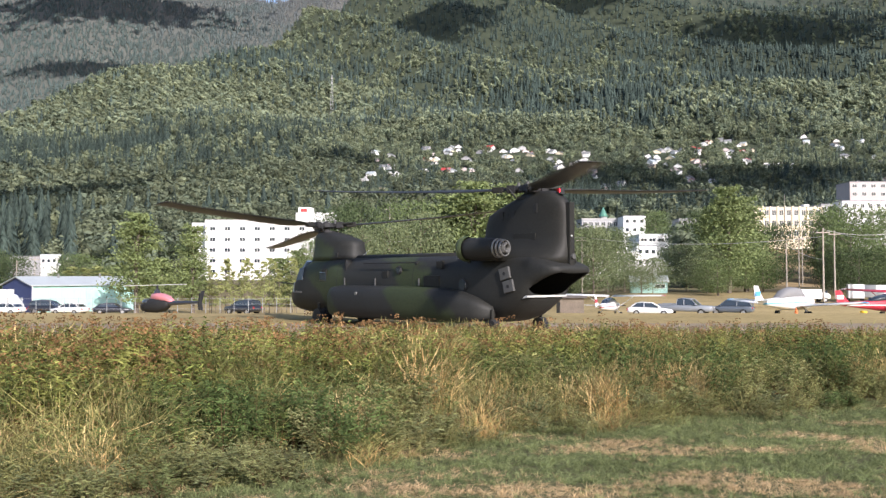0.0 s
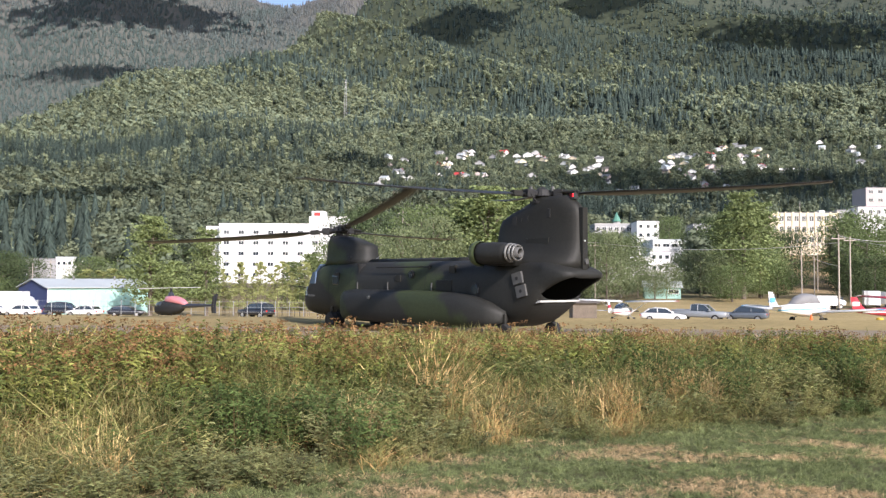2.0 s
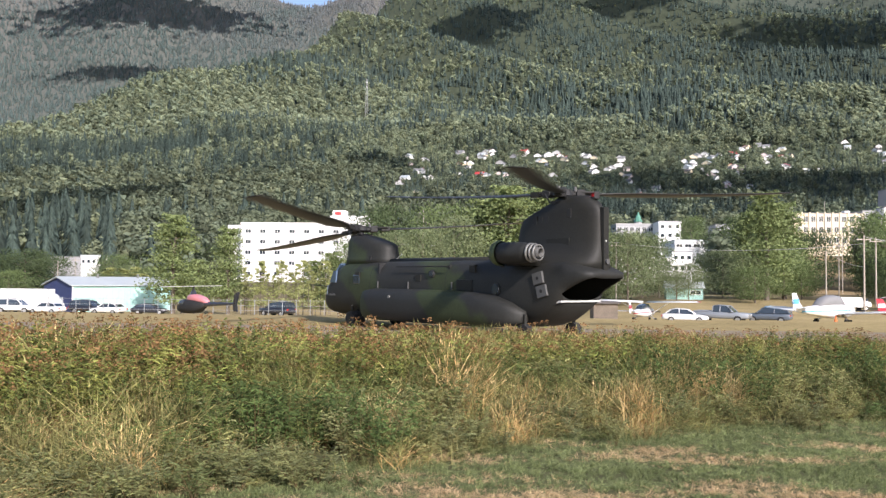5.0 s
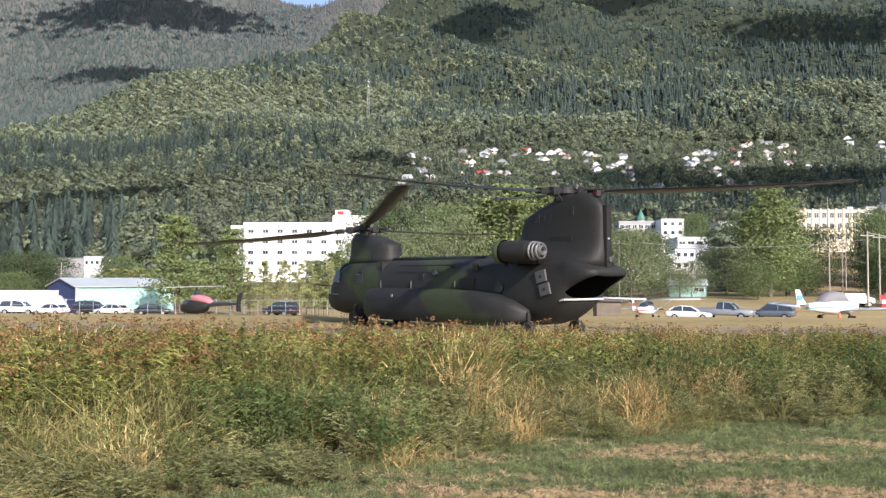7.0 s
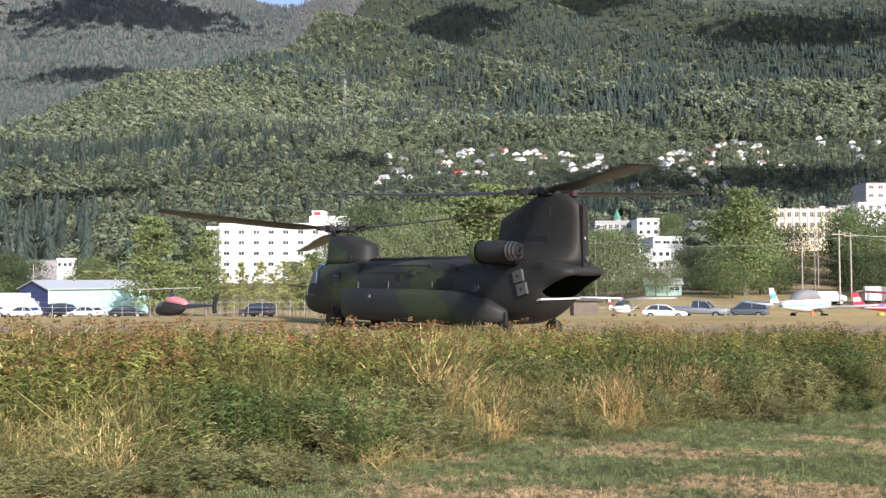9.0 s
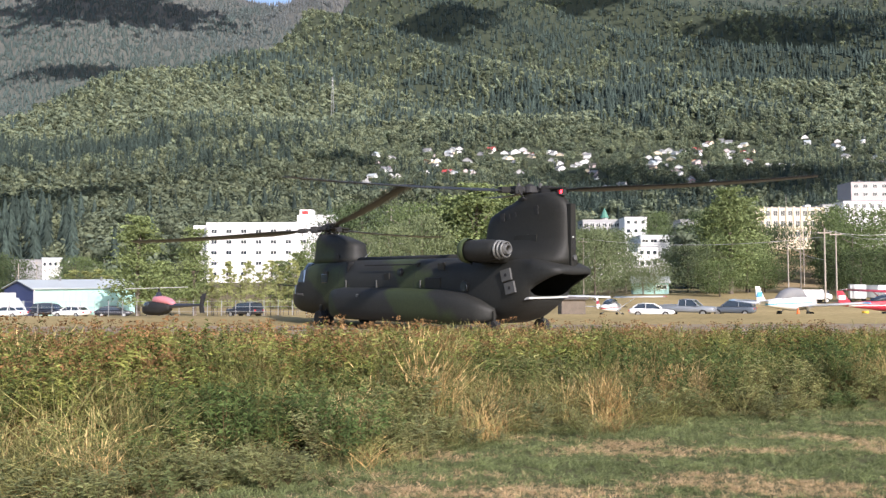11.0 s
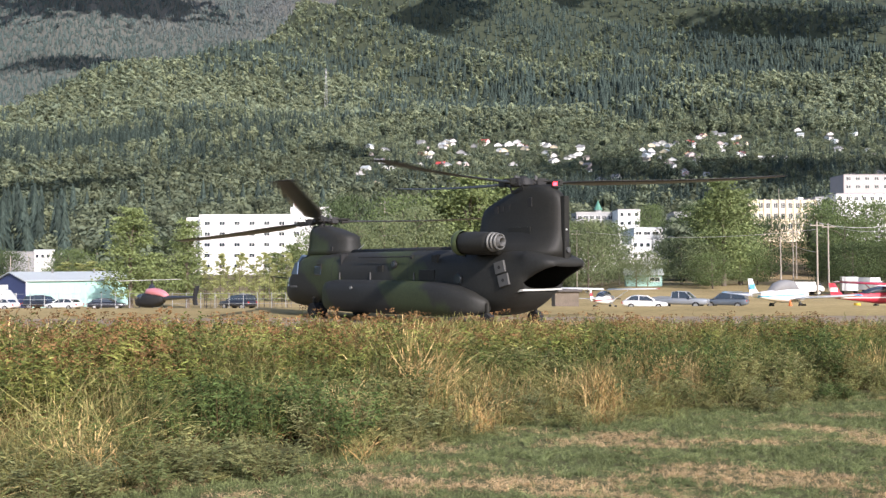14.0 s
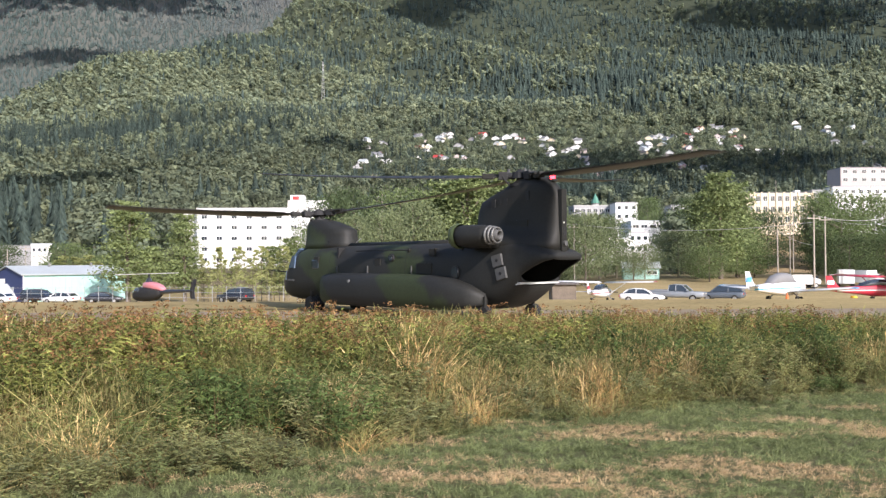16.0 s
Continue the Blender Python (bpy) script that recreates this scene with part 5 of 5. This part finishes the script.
def wire(a, b, sag, label="slack power wire between poles"):
    pts = [a.lerp(b, t) - Vector((0, 0, sag * 4 * t * (1 - t))) for t in [i / 14 for i in range(15)]]
    bm = loft([[p + Vector((0, .03 * math.cos(k), .03 * math.sin(k))) for k in (0, 1.57, 3.14, 4.71)] for p in pts])
    tagged(mesh_object("power_wire", bm, M_PALE), label, "wire", "power wires")


T = [pole(1457, 118, 404), pole(1477, 135, 408), pole(1392, 130, 432, .11, False), pole(1414, 165, 418, .12), pole(1610, 118, 404), pole(1030, 150, 420, .12), pole(1420, 220, 402, .12), pole(30, 175, 462, .11, False), pole(62, 190, 455, .11), pole(182, 200, 455, .10, False), pole(690, 190, 366, .12), pole(1390, 300, 345, .12, False)]
wire(T[0] - Vector((0, 0, .2)), T[4] - Vector((0, 0, .2)), .8)
wire(T[5], T[0] - Vector((0, 0, 1.2)), 1.2)
wire(T[5] + Vector((-60, 10, 1.0)), T[5], 1.2)
wire(T[1] - Vector((0, 0, .2)), T[4] - Vector((0, 0, .9)), .9)
wire(T[2], T[0] - Vector((0, 0, 4.5)), .5)


def street_lamp(px, d, top):
    x, y, z = place(px, d)
    zt = 1.7 + (HORIZON - top) / FOCAL * d - z
    s = thing("street_lamp", pose(x, y, z), "grey steel street lamp with a curved arm", "street lamp")
    bm = rod((0, 0, -.3), (0, 0, zt - 1), .11, .08, 8)
    part("shaft", bm, M_GREYPAINT, s)
    arc = [Vector((1.6 * (1 - math.cos(a)) * .9, 0, zt - 1 + math.sin(a))) for a in [i * .196 for i in range(9)]]
    bm = loft([[p + Vector((.07 * math.sin(k) * math.cos(i * .196), .07 * math.cos(k), .07 * math.sin(k) * math.sin(i * .196))) for k in (0, 1.05, 2.1, 3.14, 4.19, 5.24)] for i, p in enumerate(arc)])
    part("arm", bm, M_GREYPAINT, s)
    part("lamp_head", box(1.3, -.16, zt - .12, 2.3, .16, zt + .06, .04), M_PALE, s)


street_lamp(1251, 215, 394)

# wire fence beyond the apron
fence = thing("wire_fence", Matrix.Identity(4), "wire fence on pale steel posts along the field", "fence")
post_mesh = None
for k in range(27):
    x, y, z = place(-60 + 25 * k, 76 + .01 * k)
    if post_mesh is None:
        ob = part("post", rod((0, 0, -.1), (0, 0, 1.75), .03, .028, 6), M_GREYPAINT, fence)
        post_mesh = ob.data
    else:
        ob = new("post", post_mesh)
        ob.parent = fence
    ob.location = (x, y, z)
for hgt in (.25, .7, 1.15, 1.65):
    a, b = place(-60, 76), place(592, 76.3)
    part("fence_wire", rod((a[0], a[1], a[2] + hgt), (b[0], b[1], b[2] + hgt), .012, .012, 4), M_GREYPAINT, fence)

# mast on the mountain
d = MAST_D
x = (586 - 784) / FOCAL * d
zb, zt = float(ground_z(x, d)) - 1, 1.7 + (HORIZON - 130) / FOCAL * d
mast = thing("radio_mast", pose(x, d, zb), "pale lattice radio mast on the wooded slope", "mast")
H = zt - zb
for sx, sy in ((1, 1), (1, -1), (-1, 1), (-1, -1)):
    part("mast_leg", rod((2.2 * sx, 2.2 * sy, 0), (.7 * sx, .7 * sy, H), .17, .14, 6), M_GREYPAINT, mast)
for k in range(9):
    q = 2.2 - 1.5 * k / 9
    for s in (1, -1):
        part("brace", rod((-q, s * q, H * k / 9), (q - .1, s * (q - .1), H * (k + 1) / 9), .09, .09, 5), M_GREYPAINT, mast)
        part("ring_bar", rod((-q, s * q, H * k / 9), (q, s * q, H * k / 9), .09, .09, 5), M_GREYPAINT, mast)
for k, zz in enumerate((.78, .9)):
    part("dish", rod((0, -1.2, H * zz), (0, -1.9, H * zz), 1.3, 1.1, 14), M_PALE, mast)

# ------------------------------------------------------------ weeds and lawn


def ribbon(points, width, tint, v, f, c, side=None):
    """A narrow leaf or blade along points."""
    b = len(v)
    pts = [np.array(p, dtype=float) for p in points]
    d = pts[-1] - pts[0]
    s = np.cross(d, side if side is not None else np.array((.3, .2, 1.0)))
    s /= np.linalg.norm(s) + 1e-9
    n = len(pts)
    for i, p in enumerate(pts):
        w = width * (1 - (i / (n - 1)) ** 2 * .95) / 2
        v += [p + s * w, p - s * w]
        c += [tint, tint]
    for i in range(n - 1):
        a = b + 2 * i
        f += [(a, a + 1, a + 3), (a, a + 3, a + 2)]


def finish(v, f, c):
    return np.array(v), np.array(f), np.array(c)


GREEN_A, GREEN_B, GREEN_C = (.150, .185, .050), (.205, .225, .066), (.105, .145, .045)
STRAW, STRAW_B, RUST, RUST_B = (.56, .43, .21), (.46, .31, .14), (.215, .125, .056), (.165, .105, .048)


def tall_weed(seed, leafc, top=True):
    """An upright weed: thin stems, many small leaves, flat brown seed heads. One metre tall."""
    g = np.random.default_rng(seed)
    v, f, c = [], [], []
    for s in range(3):
        ax, ay = g.normal(0, .07, 2)
        bx, by = ax + g.normal(0, .11), ay + g.normal(0, .11)
        hh = g.uniform(.72, 1.0)
        stem = [(ax, ay, 0), ((ax + bx) / 2, (ay + by) / 2, hh * .5), (bx, by, hh)]
        ribbon(stem, .010, (.15, .11, .05), v, f, c, g.normal(0, 1, 3))
        for i in range(48):
            t = g.uniform(.12, .97) ** .85
            p = np.array((ax + (bx - ax) * t, ay + (by - ay) * t, hh * t))
            a, l = g.uniform(0, 6.28), g.uniform(.045, .095) * (1.3 - .65 * t)
            out = np.array((math.cos(a), math.sin(a), g.uniform(-.4, .7)))
            k = g.uniform(.6, 1.4)
            dry = t < .42 and g.random() < .45
            ribbon([p, p + out * l * .6, p + out * l + np.array((0, 0, -.25 * l))], g.uniform(.010, .017), tuple(np.array((.30, .16, .07) if dry else leafc) * k), v, f, c, g.normal(0, 1, 3))
        if top:
            for i in range(15 if s < 2 else 7):
                a, r = g.uniform(0, 6.28), .075 * math.sqrt(g.random())
                p = np.array((bx + r * math.cos(a), by + r * math.sin(a), hh + .02 - 1.2 * r * g.random()))
                col = tuple(np.array(RUST if g.random() < .6 else RUST_B) * g.uniform(.7, 1.35))
                ribbon([p, p + np.array((g.normal(0, .015), g.normal(0, .015), .014))], .021, col, v, f, c, g.normal(0, 1, 3))
    return finish(v, f, c)


def grass_tuft(seed, col, n=22, lean=.35, width=.008, head=True):
    g = np.random.default_rng(seed)
    v, f, c = [], [], []
    for i in range(n):
        a, r = g.uniform(0, 6.28), abs(g.normal(0, lean))
        x, y = g.normal(0, .08, 2)
        h = g.uniform(.55, 1.0)
        d = np.array((math.cos(a), math.sin(a), 0)) * r
        p0 = np.array((x, y, 0))
        tint = tuple(np.array(col) * g.uniform(.65, 1.3))
        ribbon([p0, p0 + d * .3 + (0, 0, h * .6), p0 + d * .75 + (0, 0, h * .93), p0 + d * 1.25 + (0, 0, h * .82)], width, tint, v, f, c, g.normal(0, 1, 3))
        if head and g.random() < .5:
            q = p0 + d * .75 + np.array((0, 0, h * .93))
            ribbon([q, q + d * .12 + (0, 0, .09)], width * 1.7, tuple(np.array(col) * 1.1), v, f, c, g.normal(0, 1, 3))
    return finish(v, f, c)


def bush(seed, col, n=300):
    """A leafy herb of several shoots, about as wide as tall."""
    g = np.random.default_rng(seed)
    v, f, c = [], [], []
    shoots = 9
    for k in range(shoots):
        a, q = g.uniform(0, 6.28), math.sqrt(g.random()) * .36
        tip = np.array((q * math.cos(a), q * math.sin(a), g.uniform(.55, 1.0) * (1.05 - .9 * q)))
        ribbon([(0, 0, 0), tip * np.array((.5, .5, .55)), tip], .010, (.15, .10, .05), v, f, c, g.normal(0, 1, 3))
        tone = np.array(col) * g.uniform(.75, 1.25)
        for i in range(n // shoots):
            t = g.uniform(.2, 1.03)
            p = tip * np.array((t, t, t ** .9)) + g.normal(0, .03, 3)
            b, l = g.uniform(0, 6.28), g.uniform(.04, .085)
            out = np.array((math.cos(b), math.sin(b), g.uniform(-.35, .8)))
            ribbon([p, p + out * l * .6, p + out * l + (0, 0, -.3 * l)], g.uniform(.012, .022), tuple(tone * g.uniform(.7, 1.3)), v, f, c, g.normal(0, 1, 3))
    return finish(v, f, c)


def edge_y(x):
    return np.interp(x, [-7, -5, -1.85, 0, 1.4, 3.3, 5.4, 9, 14], [3.4, 4.3, 6.35, 7.75, 8.8, 9.5, 10.2, 11.7, 14.0]) + .13 * np.sin(2.7 * x) + .09 * np.sin(6.1 * x + 1)


def clumps(x, y, size, seed):
    """Uneven clumps: 1 at a clump's middle, 0 between clumps."""
    i, j = math.floor(x / size), math.floor(y / size)
    best = 9.0
    for a in (-1, 0, 1):
        for b in (-1, 0, 1):
            g = random.Random((i + a) * 7919 + (j + b) * 104729 + seed)
            best = min(best, math.hypot((i + a + g.random()) * size - x, (j + b + g.random()) * size - y))
    return max(0.0, 1 - best / (.85 * size))


def make_weeds():
    protos = {}
    for i in range(5):
        protos[i] = tall_weed(100 + i, GREEN_A if i % 2 else GREEN_B, i < 3)
    for i in range(3):
        protos[5 + i] = tall_weed(120 + i, GREEN_C, False)
    for i in range(4):
        protos[10 + i] = grass_tuft(140 + i, STRAW if i % 2 else STRAW_B)
    for i in range(3):
        protos[15 + i] = grass_tuft(150 + i, (.25, .245, .098), 17, .62)
    for i in range(3):
        protos[20 + i] = bush(160 + i, ((.155, .185, .070), (.205, .225, .105), (.225, .235, .095))[i])
    for i in range(2):
        protos[25 + i] = bush(170 + i, (.085, .125, .038), 380)
    rows = []
    n = 9800
    x = rng.uniform(-11, 13.5, n)
    s = rng.uniform(0, 1, n) ** .85 * 8.0
    y = edge_y(x) + s
    u = rng.random((n, 5))
    for i in range(n):
        if abs(x[i]) > .62 * y[i] + .6 or y[i] > 16.5:
            continue
        cap = 1.76 - .0575 * y[i]
        full = float(np.interp(s[i], [0, .4, 1.0, 1.9, 3.0, 4.0], [.14, .26, .50, .76, .95, 1.0]))
        if x[i] < -1.5:
            full *= float(np.interp(s[i], [0, 2.2, 3.5], [.8, .8, 1]))
        mound = clumps(x[i], y[i], 1.15, 5)
        h = cap * full * (.58 + .24 * u[i, 0] + .34 * mound)
        h = min(h, cap * (1.0 + .12 * clumps(x[i], y[i], .7, 3)))
        patch = 2.6 * (clumps(x[i], y[i], 1.9, 11) - .42) + 1.6 * (clumps(x[i], y[i], .8, 17) - .4)
        sort = patch + (u[i, 1] - .5) * 1.3
        if s[i] < 1.0:
            kind = 20 + int(u[i, 2] * 3) if sort < .45 else (15 + int(u[i, 2] * 3) if sort < 1.3 else 10 + int(u[i, 2] * 4))
        elif s[i] < 2.3:
            kind = 20 + int(u[i, 2] * 3) if sort < -.25 else (5 + int(u[i, 2] * 3) if sort < .5 else (10 + int(u[i, 2] * 4) if sort > 1.5 else 15 + int(u[i, 2] * 3)))
        else:
            kind = int(u[i, 2] * 5) if sort < .55 else (5 + int(u[i, 2] * 3) if sort < .95 else (10 + int(u[i, 2] * 4) if sort > 1.7 else 15 + int(u[i, 2] * 3)))
        w = max(.42, h) if kind >= 20 else max(.75, h)
        rows.append((kind, x[i], y[i], float(ground_z(x[i], y[i])) - .01, u[i, 3] * 6.28, w * (.85 + .4 * u[i, 4]), h, np.array((1.06, 1, .94)) * (.60 + .86 * u[i, 4])))
    # dark leafy clumps standing out of the edge, then paler herbs, then standing straw
    for cx, cy, sx, sy, k, h0, first, many in (
            (-2.05, 8.0, .50, .30, 60, .80, 25, 2), (-1.45, 8.3, .22, .2, 18, .62, 25, 2), (-4.3, 8.6, .5, .4, 30, .8, 25, 2), (2.6, 11.4, .7, .4, 45, .98, 25, 2), (5.6, 12.6, .8, .5, 45, .92, 25, 2), (.4, 11.0, .5, .4, 26, .85, 25, 2), (4.95, 10.5, .15, .1, 8, .3, 25, 2),
            (-.55, 8.2, .35, .25, 32, .42, 21, 2), (-3.1, 6.6, .7, .4, 60, .42, 20, 3), (-2.0, 6.9, .5, .25, 34, .34, 21, 2), (.9, 9.3, .5, .3, 34, .48, 21, 2), (2.3, 9.9, .5, .3, 30, .5, 20, 3),
            (-1.05, 8.15, .16, .12, 16, .55, 10, 4), (-4.4, 7.5, .25, .3, 26, .55, 10, 4), (1.9, 10.6, .25, .2, 8, .6, 10, 4), (3.1, 10.6, .2, .2, 12, .66, 10, 4), (.2, 9.6, .2, .2, 5, .5, 10, 4)):
        for i in range(k):
            u = rng.random(3)
            a, b = rng.normal(cx, sx), rng.normal(cy, sy)
            rows.append((first + int(u[0] * many), a, b, 0.0, u[1] * 6.28, (.5 + .25 * u[2]), h0 * (.62 + .45 * u[2]), np.array((1, 1, 1)) * (.75 + .45 * u[1])))
    ob = scatter("tall_weeds", protos, rows, M_WEED)
    tagged(ob, "tall green weeds with rust-brown seed heads and straw-coloured grass", "weeds", kind="stuff")


def dry_patch(x, y):
    return np.sin(1.3 * x + 1.4 * np.sin(2.1 * y)) * np.sin(3.1 * y + 1.1 * x) + .8 * np.sin(2.1 * x - 2.7 * y + 1) * np.sin(6.3 * y + 1.9 * np.sin(1.7 * x)) + .35 * np.sin(5 * x + 3 * y) * np.sin(13 * y)


def make_lawn():
    protos = {}
    for i in range(4):
        protos[i] = grass_tuft(200 + i, (1, 1, 1), 12, .55, .026, False)
    rows = []
    n = 36000
    x = rng.uniform(-5.0, 8.5, n)
    y = rng.uniform(4.4, 11.8, n)
    u = rng.random((n, 3))
    dry = dry_patch(x, y) + rng.normal(0, .42, n) - .5 * (x < -1.2)
    keep = (y < edge_y(x) + .6) & (np.abs(x) < .62 * y + .3)
    for i in np.flatnonzero(keep):
        if dry[i] > .50:
            tint, h = np.array((.62, .45, .25)) * (.7 + .45 * u[i, 0]), (.025 + .025 * u[i, 1])
        else:
            tint, h = np.array((.198, .232, .096)) * (.5 + .95 * u[i, 0]), .030 + .045 * u[i, 1]
        rows.append((int(u[i, 2] * 4), x[i], y[i], -.004, u[i, 1] * 6.28, .10 + .08 * u[i, 0], h, tint))
    ob = scatter("mown_grass", protos, rows, M_WEED)
    tagged(ob, "short mown grass with straw-coloured dry patches", "grass", kind="stuff")


make_weeds()
make_lawn()

# ------------------------------------------------------------ things that turn
RATE = 1350.0    # degrees a second


def drift(t):
    return float(np.interp(t, [0, 2, 3.5, 4.2, 6.4, 7.0, 8.5, 9.0, 11.5, 12.5, 13.5, 16.0], [1, -2, -2, 1, -38, -40, -39, -35, -30, -31, -28, -22]))


def motions():
    heading = math.degrees(math.atan2(8.65, -8.27))
    rows_f, rows_r = [], []
    for i in range(481):
        t = i / 30
        a = 117 + RATE * t + drift(t) - heading
        b = 34 - RATE * t - drift(t) - heading
        rows_f.append((t, pose(*HUB_FRONT, 0, 6, 0) @ pose(0, 0, 0, 0, 0, a)))
        rows_r.append((t, pose(*HUB_REAR, -2.2, -2, 0) @ pose(0, 0, 0, 0, 0, b)))
    rows_b = []
    for i in range(81):
        t = i / 5
        late = float(np.interp(t, [0, 9.2, 12.0, 16.0], [.15, .18, .08, .0]))
        toward = math.degrees(math.atan2(-28.5, -2.99)) - heading
        rows_b.append((t, pose(-1.4, 0, 4.92, 0, 0, toward + 360 * (t - late))))
    walk(beacon, rows_b)
    walk(front_rotor, rows_f)
    walk(rear_rotor, rows_r)


motions()
